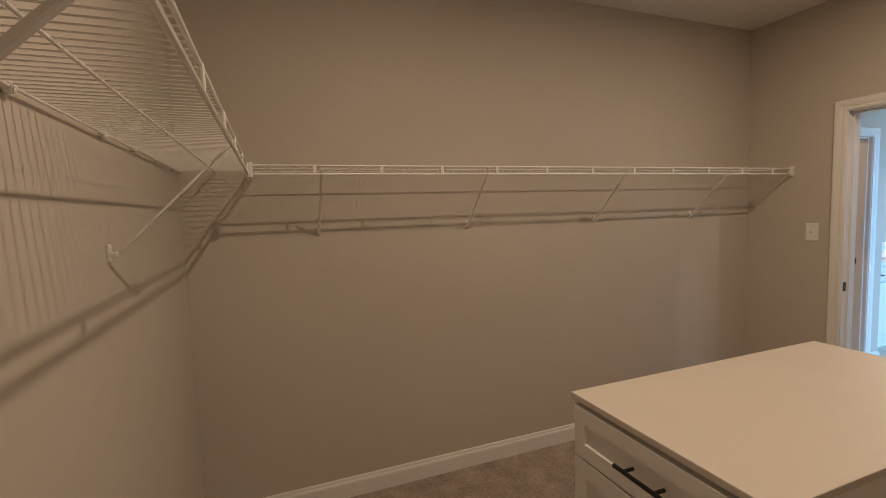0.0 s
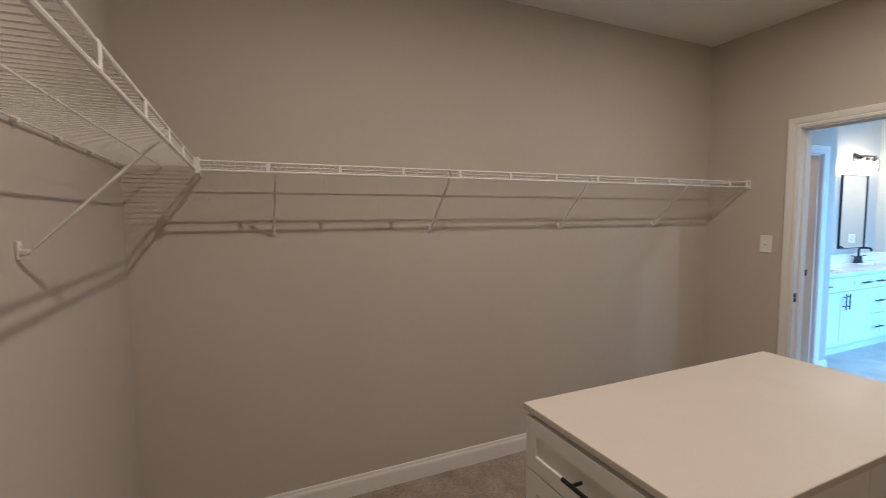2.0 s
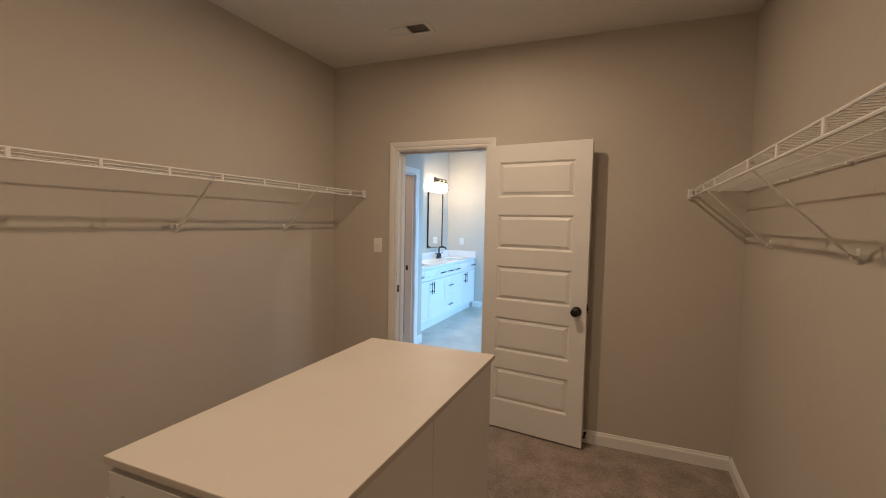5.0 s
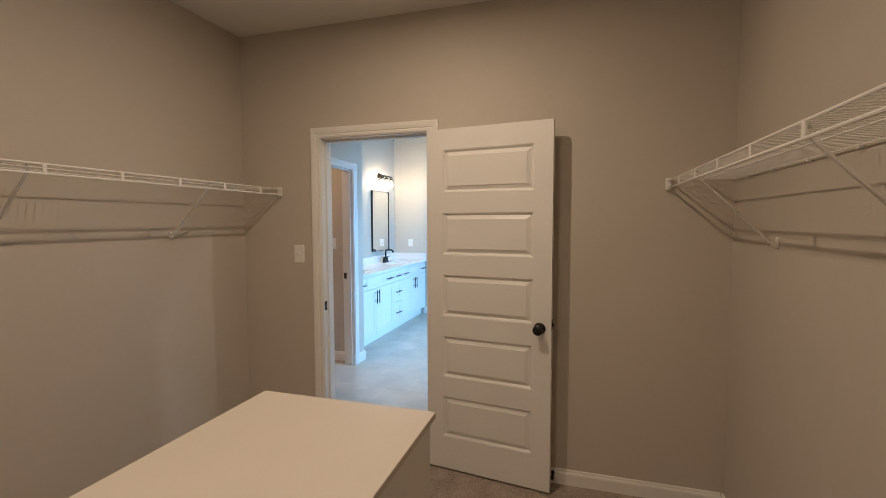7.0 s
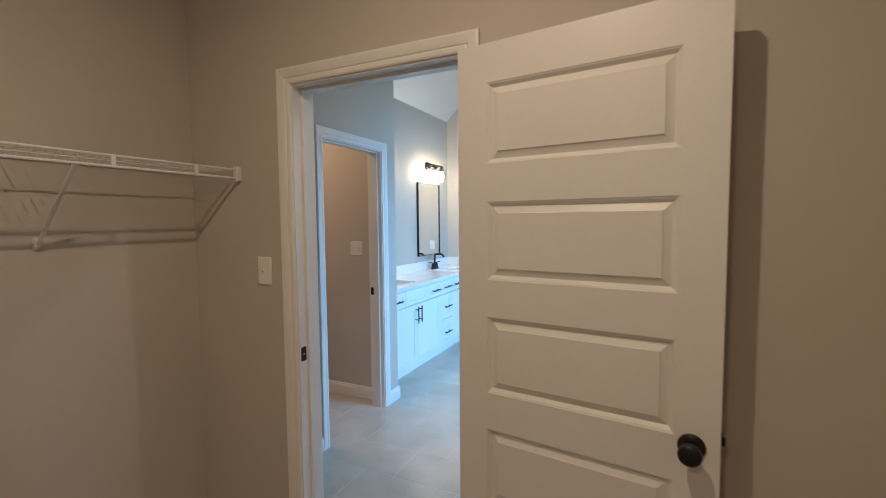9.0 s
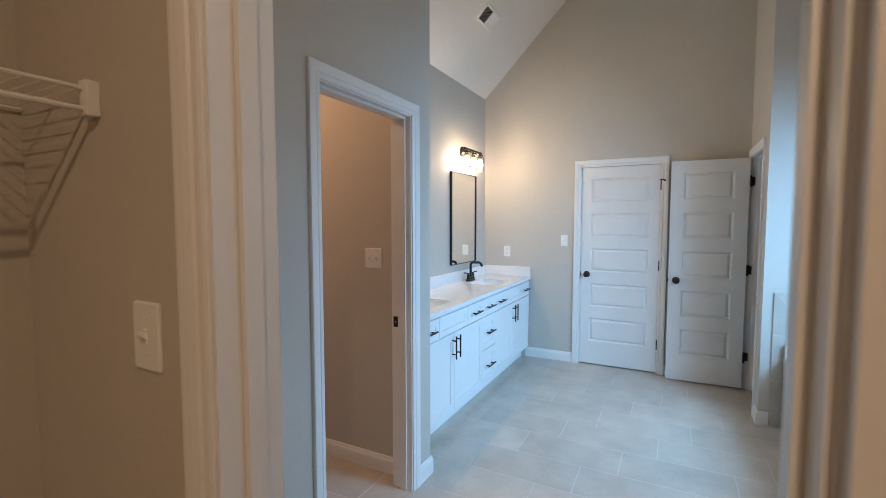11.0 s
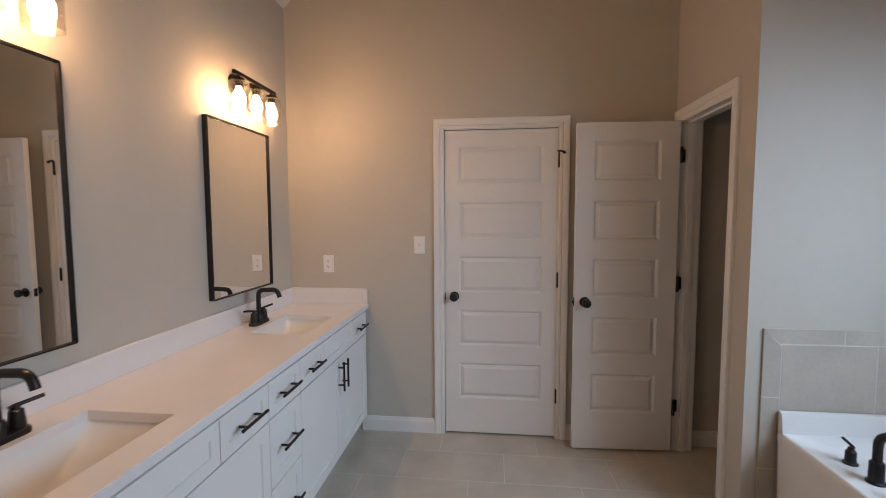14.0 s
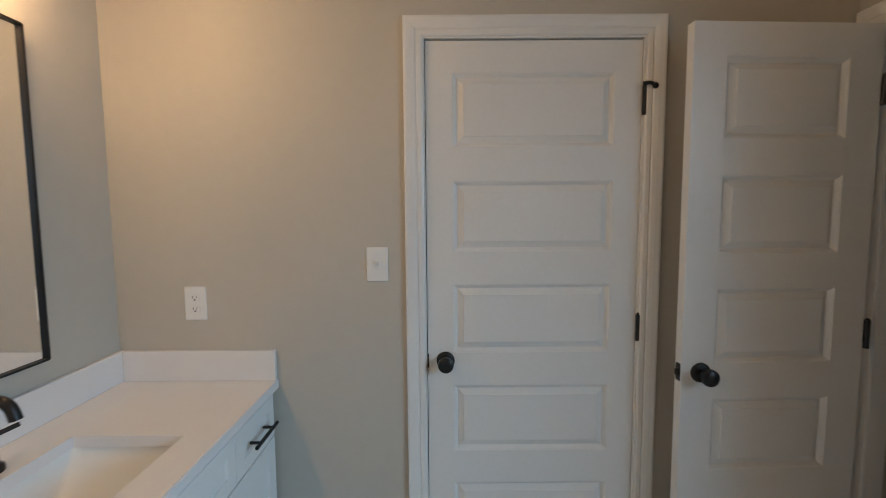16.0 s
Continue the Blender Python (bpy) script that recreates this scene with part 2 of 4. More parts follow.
struct("wall_far", under_roof(boxes((FAR_X, SOUTH_Y, -0.1, FAR_X + 0.12, D3[0], 2.84), (FAR_X, D3[1], -0.1, FAR_X + 0.12, VAN_Y + 0.12, 2.84),
                                    (FAR_X, D3[0], HEAD, FAR_X + 0.12, D3[1], 2.84)), FAR_X, FAR_X + 0.12, SOUTH_Y, VAN_Y, 2.84), M_WALL, "greige painted end wall of the bathroom", "wall")
struct("wall_behind_door", boxes((FAR_X + 0.6, 1.0, -0.1, FAR_X + 0.7, 2.3, 2.5), (FAR_X + 0.12, 0.9, -0.1, FAR_X + 0.7, 1.0, 2.5),
                                 (FAR_X + 0.12, 2.3, -0.1, FAR_X + 0.7, 2.4, 2.5), (FAR_X + 0.12, 1.0, 2.4, FAR_X + 0.6, 2.3, 2.5)),
       M_WALL, "plain walls behind the closed door", "wall")
struct("wall_linen", under_roof(boxes((TUB_X, LIN_Y - 0.12, -0.1, D4[0], LIN_Y, 2.84), (D4[1], LIN_Y - 0.12, -0.1, FAR_X, LIN_Y, 2.84),
                                      (D4[0], LIN_Y - 0.12, HEAD, D4[1], LIN_Y, 2.84)), TUB_X, FAR_X, LIN_Y - 0.12, LIN_Y, 2.84), M_WALL, "greige painted wall with the small closet door", "wall")
struct("wall_tub_end", under_roof(boxes((TUB_X, SOUTH_Y, -0.1, TUB_X + 0.12, LIN_Y - 0.12, 2.84)), TUB_X, TUB_X + 0.12, SOUTH_Y, LIN_Y - 0.12, 2.84), M_WALL, "greige painted wall at the end of the tub", "wall")
struct("wall_south", boxes((DIV_X, SOUTH_Y - 0.12, -0.1, WIN_X0, SOUTH_Y, 2.95), (WIN_X1, SOUTH_Y - 0.12, -0.1, FAR_X + 0.12, SOUTH_Y, 2.95),
                           (WIN_X0, SOUTH_Y - 0.12, -0.1, WIN_X1, SOUTH_Y, WIN_Z0), (WIN_X0, SOUTH_Y - 0.12, WIN_Z1, WIN_X1, SOUTH_Y, 2.95)),
       M_WALL, "greige painted wall behind the tub", "wall")
struct("ceiling_closet", boxes((CL_X0, CL_Y0, CL_H, CL_X1, CL_Y1, CL_H + 0.1)), M_CEIL, "flat painted closet ceiling", "ceiling")
struct("ceiling_toilet", boxes((DIV_X, 2.54, CL_H, 5.09, 4.1, CL_H + 0.1)), M_CEIL, "flat painted toilet room ceiling", "ceiling")
struct("ceiling_linen", boxes((TUB_X + 0.12, SOUTH_Y, 2.5, FAR_X, LIN_Y - 0.12, 2.6)), M_CEIL, "flat painted small closet ceiling", "ceiling")
bm = bmesh.new()
prof = [(VAN_Y + 0.12, EAVE_Z - 0.12), (RIDGE_Y, RIDGE_Z), (SOUTH_Y - 0.12, EAVE_Z - 0.12), (SOUTH_Y - 0.12, EAVE_Z + 0.02), (RIDGE_Y, RIDGE_Z + 0.14), (VAN_Y + 0.12, EAVE_Z + 0.02)]
loft(bm, [[(x, y, z) for y, z in prof] for x in (DIV_X, FAR_X)], True, True, True)
struct("ceiling_bath", bm, M_CEIL, "white vaulted bathroom ceiling", "ceiling")


# ---- floors ----
bm = bmesh.new()
box(bm, CL_X0, CL_Y0, -0.08, CL_X1 + 0.06, CL_Y1, 0.008)
struct("floor_closet", bm, M_CARPET, "beige cut-pile closet carpet", "carpet")
FLOOR = struct("floor_bath", boxes((CL_X1 + 0.06, SOUTH_Y, -0.08, FAR_X + 0.6, VAN_Y, -0.0007), (DIV_X, VAN_Y, -0.08, 5.09, 4.1, -0.0007)), M_GROUT, "tiled bathroom floor with light grout", "floor")


# ---- doors and their frames ----
def panel_face(bm, w, h, x0, x1, panels, y, out):
    """One face of a leaf in the plane y: stiles, rails and sunk bevelled panels; out is the sign of its outward side."""
    def q(*pts):
        bm.faces.new([bm.verts.new((px, y - out * d, pz)) for px, pz, d in pts])
    q((0, 0, 0), (x0, 0, 0), (x0, h, 0), (0, h, 0))
    q((x1, 0, 0), (w, 0, 0), (w, h, 0), (x1, h, 0))
    edges = [0.0]
    for z0, z1 in panels:
        edges += [z0, z1]
    edges.append(h)
    for a, b in zip(edges[0::2], edges[1::2]):
        q((x0, a, 0), (x1, a, 0), (x1, b, 0), (x0, b, 0))
    for z0, z1 in panels:
        rings = [(0, 0), (0.0012, 0.0016), (0.0055, 0.0036), (0.0070, 0.0060), (0.0140, 0.0135), (0.0150, 0.0137), (0.0355, 0.0038), (0.0362, 0.0014), (0.0375, 0.0010)]
        last = None
        for ins, d in rings:
            cur = [(x0 + ins, z0 + ins, d), (x1 - ins, z0 + ins, d), (x1 - ins, z1 - ins, d), (x0 + ins, z1 - ins, d)]
            if last:
                for k in range(4):
                    q(last[k], last[(k + 1) % 4], cur[(k + 1) % 4], cur[k])
            last = cur
        q(*last)


PANELS = [(0.236, 0.479), (0.598, 0.839), (0.957, 1.199), (1.312, 1.555), (1.669, 1.913)]
CLOSET_PANELS = [(0.197, 0.441), (0.561, 0.806), (0.926, 1.171), (1.289, 1.534), (1.652, 1.897)]


def leaf(w, panels, stile, h=2.016, t=0.035):
    """Leaf from x = 0 (hinge edge) to w, front face y = 0, back y = t."""
    bm = bmesh.new()
    panel_face(bm, w, h, stile, w - stile, panels, 0.0, -1)
    panel_face(bm, w, h, stile, w - stile, panels, t, 1)
    for x in (0, w):
        bm.faces.new([bm.verts.new(p) for p in ((x, 0, 0), (x, t, 0), (x, t, h), (x, 0, h))])
    for z in (0, h):
        bm.faces.new([bm.verts.new(p) for p in ((0, 0, z), (w, 0, z), (w, t, z), (0, t, z))])
    bmesh.ops.remove_doubles(bm, verts=bm.verts[:], dist=0.0001)
    return bm


def knob(parent, x, z, y, out):
    m = Matrix.Translation((x, y, z)) @ Euler((radians(90 if out < 0 else -90), 0, 0)).to_matrix().to_4x4()
    bm = lathe(bmesh.new(), [(0, 0), (0.032, 0), (0.032, 0.005), (0.027, 0.009), (0.012, 0.010), (0.0115, 0.028), (0.017, 0.033),
                             (0.025, 0.040), (0.0275, 0.050), (0.026, 0.059), (0.019, 0.0645), (0, 0.066)], m, 28)
    return part("door_knob", bm, M_BLACK, parent, "matte black round knob", True)


def hinge(parent, x, y, z):
    bm = bmesh.new()
    tube(bm, [(x, y, z - 0.046), (x, y, z + 0.046)], 0.0086, 10)
    lathe(bm, [(0, 0), (0.006, 0), (0.007, 0.004), (0, 0.008)], Matrix.Translation((x, y, z + 0.046)), 10)
    return part("hinge", bm, M_BLACK, parent, "black hinge barrel")


def door(name, m, w, label, sides=(0, 1), hinge_y=-0.006, latch=True, panels=PANELS, kz=0.93, stile=0.105):
    ob = struct(name, leaf(w, panels, stile), M_DOOR, label, "door")
    ob.matrix_world = m
    for k in sides:
        knob(ob, w - 0.062, kz, 0.035 * k, 1 if k else -1)
    if latch:
        bm = boxes((w, 0.006, 0.90, w + 0.0016, 0.029, 0.957))
        box(bm, w + 0.001, 0.011, 0.918, w + 0.010, 0.024, 0.938, 0.003)
        part("latch_plate", bm, M_BLACK, ob)
    for z in (0.275, 1.045, 1.815):
        hinge(ob, -0.007, hinge_y, z)
    return ob


CASING = [(0.0, 0.0), (0.0, 0.008), (0.006, 0.011), (0.018, 0.0115), (0.022, 0.0085), (0.027, 0.0125), (0.040, 0.0155), (0.055, 0.017), (0.062, 0.016), (0.064, 0.012), (0.064, 0.0)]


def door_frame(name, m, w, thick, label, strike=None, both=True, stop_y=0.045, strike_z=0.95):
    """Frame of an opening from x = 0 to w in m's plane; y = 0 is the wall's face, -y its open side, thick deep."""
    ob = thing(name, m, label, "door frame", kind="structure")
    j, h = 0.016, HEAD - 0.003
    part("jamb", boxes((0.002, -0.001, 0, j, thick + 0.001, h)), M_TRIM, ob)
    part("jamb", boxes((w - j, -0.001, 0, w - 0.002, thick + 0.001, h)), M_TRIM, ob)
    part("head_jamb", boxes((j, -0.001, h - j, w - j, thick + 0.001, h)), M_TRIM, ob)
    part("door_stop", boxes((j, stop_y, 0, j + 0.011, stop_y + 0.035, h - j), (w - j - 0.011, stop_y, 0, w - j, stop_y + 0.035, h - j),
                            (j + 0.011, stop_y, h - j - 0.011, w - j - 0.011, stop_y + 0.035, h - j)), M_TRIM, ob)
    for side in ((-1, 1) if both else (-1,)):
        y0 = 0.0 if side < 0 else thick
        a, b, top = j - 0.006, w - j + 0.006, h - j + 0.006
        def row(px, pz, sx, sz):
            return [(px + sx * u, y0 + side * d, pz + sz * u) for u, d in CASING]
        c = [row(a, 0, -1, 0), row(a, top, -1, 1), row(b, top, 1, 1), row(b, 0, 1, 0)]
        for r0, r1 in zip(c, c[1:]):
            bm = bmesh.new()
            loft(bm, [r0, r1], True, True, True)
            part("casing", bm, M_TRIM, ob)
    if strike is not None:
        sx, sy = strike
        d = 1 if sx < w / 2 else -1
        bm = boxes((min(sx, sx + d * 0.0018), sy - 0.014, strike_z - 0.029, max(sx, sx + d * 0.0018), sy + 0.014, strike_z + 0.029))
        plate = part("strike_plate", bm, M_BLACK, ob, "black strike plate")
        bm = boxes((min(sx + d * 0.0019, sx + d * 0.0024), sy - 0.003, strike_z - 0.005, max(sx + d * 0.0019, sx + d * 0.0024), sy + 0.003, strike_z + 0.003))
        part("latch_hole", bm, M_STEEL, plate)
    return ob


# frames: closet door, toilet room, closed door, small closet
F1 = Matrix.Translation((CL_X1, D1[1], 0)) @ Euler((0, 0, radians(-90))).to_matrix().to_4x4()
door_frame("door_frame_1", F1, D1[1] - D1[0], DIV_X - CL_X1, "white painted door frame between carpet and tile", (0.016, 0.022))
door_frame("door_frame_2", pose(D2[0], TOI_Y, 0), D2[1] - D2[0], 0.12, "white painted frame of the toilet room opening", (D2[1] - D2[0] - 0.016, 0.099), stop_y=0.03, strike_z=0.938)
F3 = Matrix.Translation((FAR_X, D3[1], 0)) @ Euler((0, 0, radians(-90))).to_matrix().to_4x4()
door_frame("door_frame_3", F3, D3[1] - D3[0], 0.12, "white painted frame round the closed door", None, False, 0.047)
F4 = Matrix.Translation((D4[1], LIN_Y, 0)) @ Euler((0, 0, radians(180))).to_matrix().to_4x4()
door_frame("door_frame_4", F4, D4[1] - D4[0], 0.12, "white painted frame of the small closet", (D4[1] - D4[0] - 0.016, 0.022), True, 0.045)

for z in (0.29, 1.06, 1.83):
    part("hinge_leaf", boxes((0.016, 0.002, z - 0.038, 0.0176, 0.028, z + 0.038)), M_BLACK, bpy.data.objects["door_frame_4"], "black hinge leaf")
# the closet door, swung back towards the wall
door("door_1", pose(3.372, 1.066, 0.020, 0, 0, -97.6), 0.738, "white five-panel door swung open against the closet wall", hinge_y=0.041, panels=CLOSET_PANELS, kz=0.906, stile=0.102)
# the closed door in the end wall
d3 = door("door_3", pose(FAR_X + 0.043, D3[0] + 0.0175, 0.012, 0, 0, 90), D3[1] - D3[0] - 0.036,
          "white five-panel door, closed, with black knob and hinges", (1,), 0.044, False, stile=0.090)
bm = bmesh.new()
tube(bm, [(-0.004, 0.046, 1.868), (-0.004, 0.062, 1.868)], 0.006, 8)
tube(bm, bent([(0.006, 0.056, 1.869), (-0.016, 0.064, 1.871), (-0.036, 0.060, 1.862)], 0.010, 4), 0.0062, 8)
lathe(bm, [(0, -0.010), (0.009, -0.010), (0.0105, -0.004), (0.009, 0.002), (0, 0.003)], Matrix.Translation((-0.037, 0.058, 1.862)) @ Euler((radians(-90), 0, 0)).to_matrix().to_4x4(), 12)
part("hinge_pin_stop", bm, M_BLACK, d3, "black hinge-pin door stop")
part("latch_edge", boxes((D3[1] - D3[0] - 0.039, 0.0355, 0.905, D3[1] - D3[0] - 0.033, 0.0375, 0.955)), M_BLACK, d3)
# the narrow door, open square to its wall
door("door_4", pose(7.637, 0.612, 0.014, 0, 0, 92.6), 0.601, "white narrow five-panel door standing open", hinge_y=0.041)

# ---- baseboards ----
BASE = [(0, 0), (0.0135, 0), (0.0135, 0.072), (0.0115, 0.080), (0.0075, 0.086), (0.0065, 0.094), (0.0035, 0.100), (0, 0.101)]


def baseboard(p, q, z=0.0, tall=1.0, label="white painted baseboard"):
    """Along the wall from p to q, with the room on the left of that way."""
    p, q = Vector((*p, z)), Vector((*q, z))
    d = (q - p).normalized()
    n = Vector((-d.y, d.x, 0))
    bm = bmesh.new()
    loft(bm, [[e + n * a + Vector((0, 0, b * tall)) for a, b in BASE] for e in (p, q)], True, True, True)
    struct("baseboard", bm, M_TRIM, label, "baseboard")


CZ = 0.008
baseboard((CL_X1 - 0.0, CL_Y1), (CL_X0, CL_Y1), CZ, 1.05)
baseboard((CL_X0, CL_Y1 - 0.014), (CL_X0, CL_Y0), CZ)
baseboard((CL_X0 + 0.014, CL_Y0), (CL_X1, CL_Y0), CZ, 0.86)
baseboard((CL_X1, CL_Y0 + 0.014), (CL_X1, D1[0] - 0.05), CZ, 0.86)
baseboard((CL_X1, D1[1] + 0.05), (CL_X1, CL_Y1 - 0.014), CZ)
baseboard((D2[0] - 0.05, TOI_Y), (DIV_X, TOI_Y))
baseboard((END_X + 0.0135, TOI_Y), (D2[1] + 0.05, TOI_Y))
baseboard((END_X, 2.60), (END_X, TOI_Y))
baseboard((FAR_X, D3[1] + 0.05), (FAR_X, 2.60))
baseboard((FAR_X, LIN_Y + 0.014), (FAR_X, D3[0] - 0.05))
baseboard((TUB_X - 0.0135, LIN_Y), (D4[0] - 0.05, LIN_Y))
baseboard((TUB_X, 0.532), (TUB_X, LIN_Y))
baseboard((5.09, 2.54), (5.09, 4.1))
baseboard((DIV_X, 4.1), (DIV_X, 2.54))
baseboard((5.076, 4.1), (DIV_X + 0.014, 4.1))
baseboard((DIV_X, TOI_Y - 0.014), (DIV_X, D1[1] + 0.05))
baseboard((DIV_X, D1[0] - 0.05), (DIV_X, SOUTH_Y))
baseboard((FAR_X, SOUTH_Y), (FAR_X, LIN_Y - 0.12))
baseboard((TUB_X + 0.134, SOUTH_Y), (FAR_X - 0.014, SOUTH_Y))
baseboard((TUB_X + 0.12, LIN_Y - 0.12), (TUB_X + 0.12, SOUTH_Y + 0.0))
baseboard((DIV_X + 0.014, SOUTH_Y), (5.22, SOUTH_Y))

# ---- door stop behind the open closet door ----
stop = thing("door_stop", pose(CL_X1 - 0.0135, 0.322, 0.074, 0, 0, -90), "small dark spring door stop on the baseboard", "door stop")
bm = lathe(bmesh.new(), [(0, 0), (0.010, 0), (0.010, 0.003), (0.006, 0.006)] + [(0.0052 + 0.0012 * (k % 2), 0.006 + 0.0022 * k) for k in range(24)] + [(0, 0.059)],
           Euler((radians(90), 0, 0)).to_matrix().to_4x4(), 14)
part("spring", bm, M_BRONZE, stop, smooth=True)
bm = lathe(bmesh.new(), [(0, 0.056), (0.0085, 0.056), (0.0090, 0.060), (0.0085, 0.070), (0.005, 0.073), (0, 0.0735)], Euler((radians(90), 0, 0)).to_matrix().to_4x4(), 16)
part("rubber_tip", bm, M_SLOT_RUBBER, stop, "dark rubber tip", True)

# ---- the window over the tub ----
win = thing("window_1", pose((WIN_X0 + WIN_X1) / 2, SOUTH_Y - 0.12, WIN_Z0), "white framed window over the bathtub", "window", kind="structure")
W2, WH = (WIN_X1 - WIN_X0) / 2, WIN_Z1 - WIN_Z0
part("window_frame", boxes((-W2, 0, 0, -W2 + 0.05, 0.05, WH), (W2 - 0.05, 0, 0, W2, 0.05, WH), (-W2 + 0.05, 0, 0, W2 - 0.05, 0.05, 0.05),
                           (-W2 + 0.05, 0, WH - 0.05, W2 - 0.05, 0.05, WH)), M_TRIM, win)
part("pane", boxes((-W2 + 0.05, 0.02, 0.05, W2 - 0.05, 0.026, WH - 0.05)), M_GLASS, win)
part("window_sill", boxes((-W2 + 0.003, 0.05, 0.001, W2 - 0.003, 0.14, 0.02), bevel=0.003), M_TRIM, win)


# ---- closet: wire shelves ----
def wire_shelf(name, m, length, straps, brackets, clips, label, end_plate=True):
    """Along x from 0; y = 0 the wall, the front towards -y; z = 0 the deck."""
    ob = thing(name, m, label, "wire shelf", "wire shelves of the closet")
    D = 0.300
    bm = bmesh.new()
    x = 0.012
    while x < length - 0.008:
        for p, q in (((x, -0.012, 0.0035), (x, -D, 0.0035)), ((x, -D, 0.0035), (x, -D - 0.001, -0.004))):
            tube(bm, [p, q], 0.0015, 5, False)
        x += 0.0254
    part("deck_grid", bm, M_WIRE, ob)
    for y, z, r in ((-0.012, 0.0, 0.003), (-0.150, 0.0, 0.0028), (-D, 0.0, 0.0041)):
        part("long_rod", tube(bmesh.new(), [(0.002, y, z), (length - 0.002, y, z)], r, 8), M_WIRE, ob, smooth=True)
    part("hang_rod", tube(bmesh.new(), [(0.002, -D, -0.036), (length - 0.002, -D, -0.036)], 0.0049, 8), M_WIRE, ob, smooth=True)
    sm = None
    for x in straps:
        if sm is None:
            sm = mesh_of("strap", box(bmesh.new(), -0.0075, -D - 0.0048, -0.038, 0.0075, -D + 0.0015, 0.003, 0.0015, 1), M_WIRE)
        o = new("strap", sm)
        o.parent, o.location = ob, (x, 0, 0)
    for x in brackets:
        bm = bmesh.new()
        prof = [(-0.0052, 0.0), (-0.0052, 0.0075), (-0.0035, 0.0095), (0.0035, 0.0095), (0.0052, 0.0075), (0.0052, 0.0), (0.0036, 0.0), (0.0036, 0.0070), (-0.0036, 0.0070), (-0.0036, 0.0)]
        loft(bm, [[(x + u * 1.1, y - 0.45 * v, z + 0.003 - 0.45 * v) for u, v in prof] for y, z in ((-D + 0.002, -0.016), (-0.026, -0.292))], True, True, True)
        box(bm, x - 0.0046, -D + 0.006, -0.013, x + 0.0046, -D + 0.020, -0.003, 0.001, 1)
        arm = part("support_arm", bm, M_WIRE, ob, "diagonal white support arm")
        bm = boxes((x - 0.008, -0.008, -0.312, x + 0.008, -0.0005, -0.270), bevel=0.002)
        box(bm, x - 0.0080, -0.024, -0.303, x + 0.0080, -0.006, -0.289, 0.003, 1)
        lathe(bm, [(0.0045, 0.007), (0.004, 0.010), (0, 0.0105)], Matrix.Translation((x, 0, -0.279)) @ Euler((radians(90), 0, 0)).to_matrix().to_4x4(), 10)
        part("wall_clip", bm, M_WIRE, arm, "white plastic foot clip")
    cm = None
    for x in clips:
        if cm is None:
            b2 = box(bmesh.new(), -0.007, -0.017, -0.010, 0.007, -0.0003, 0.008, 0.003, 1)
            tube(b2, [(-0.009, -0.012, 0), (0.009, -0.012, 0)], 0.0055, 8)
            cm = mesh_of("back_clip", b2, M_WIRE)
        o = new("back_clip", cm)
        o.parent, o.location = ob, (x, 0, 0)
    if end_plate:
        bm = boxes((length - 0.022, -D - 0.014, -0.048, length, -D + 0.012, 0.014), bevel=0.003)
        part("end_bracket", bm, M_WIRE, ob, "white plastic end bracket")
    return ob


SH_Z = 1.720
a0 = CL_X0 + 0.302
wire_shelf("wire_shelf", pose(a0, CL_Y1, SH_Z), CL_X1 - a0, [0.262 + 0.2945 * k for k in range(11)], [0.293, 1.103, 1.985, 2.815], [0.189 + 0.28 * k for k in range(12)],
           "long white wire shelf with hang rod on closet wall")
wire_shelf("wire_shelf", pose(CL_X0, CL_Y0 + 0.002, SH_Z, 0, 0, 90), CL_Y1 - CL_Y0 - 0.004, [0.17 + 0.3 * k - 0.012 for k in range(10)], [0.18, 1.03, 1.94], [0.16, 0.44, 0.72, 1.0, 1.28, 1.542, 1.96, 2.216, 2.5, 2.78],
           "white wire shelf across the short closet wall", False)
wire_shelf("wire_shelf", pose(CL_X1, CL_Y0, SH_Z - 0.010, 0, 0, 180), CL_X1 - a0,
           [0.262 + 0.2945 * k for k in range(11)], [0.53, 1.42, 2.25, 3.1], [0.2 + 0.28 * k for k in range(12)], "white wire shelf with hang rod opposite the long one", False)
bm = boxes((0.0, -0.314, -0.048, 0.022, -0.288, 0.014), bevel=0.003)
part("end_bracket", bm, M_WIRE, bpy.data.objects["wire_shelf.002"], "white plastic end bracket")
bm = boxes((0.0, -0.012, -0.05, 0.02, 0.014, 0.012), bevel=0.003)
co = part("corner_bracket", bm, M_WIRE, bpy.data.objects["wire_shelf"], "white plastic corner bracket")
co.location = (-0.004, -0.30, 0)


# ---- cabinet parts ----
def shaker(w, h, t=0.02, rail=0.055, rec=0.007):
    """A front from x = 0 to w and z = 0 to h, its face at y = 0 towards -y, with a sunk panel."""
    bm = bmesh.new()
    def ring(ins, y):
        return [(ins, y, ins), (w - ins, y, ins), (w - ins, y, h - ins), (ins, y, h - ins)]
    r = min(rail, h * 0.3)
    loft(bm, [ring(0, t), ring(0, 0.0015), ring(0.0015, 0), ring(r, 0), ring(r + 0.002, rec)], True, True, True)
    return bm


def slab(w, h, t=0.02):
    return box(bmesh.new(), 0, 0, 0, w, t, h, 0.0015, 1)


def bar_pull(parent, x, z, length, upright=False, y=0.0):
    a = length / 2
    def p(s, d):
        return (x, y - d, z + s) if upright else (x + s, y - d, z)
    bm = bmesh.new()
    tube(bm, [p(-a, 0.034), p(a, 0.034)], 0.006, 10)
    for s in (-a * 0.6, a * 0.6):
        tube(bm, [p(s, 0), p(s, 0.034)], 0.005, 8)
    return part("handle", bm, M_BLACK, parent, "matte black bar pull", True)


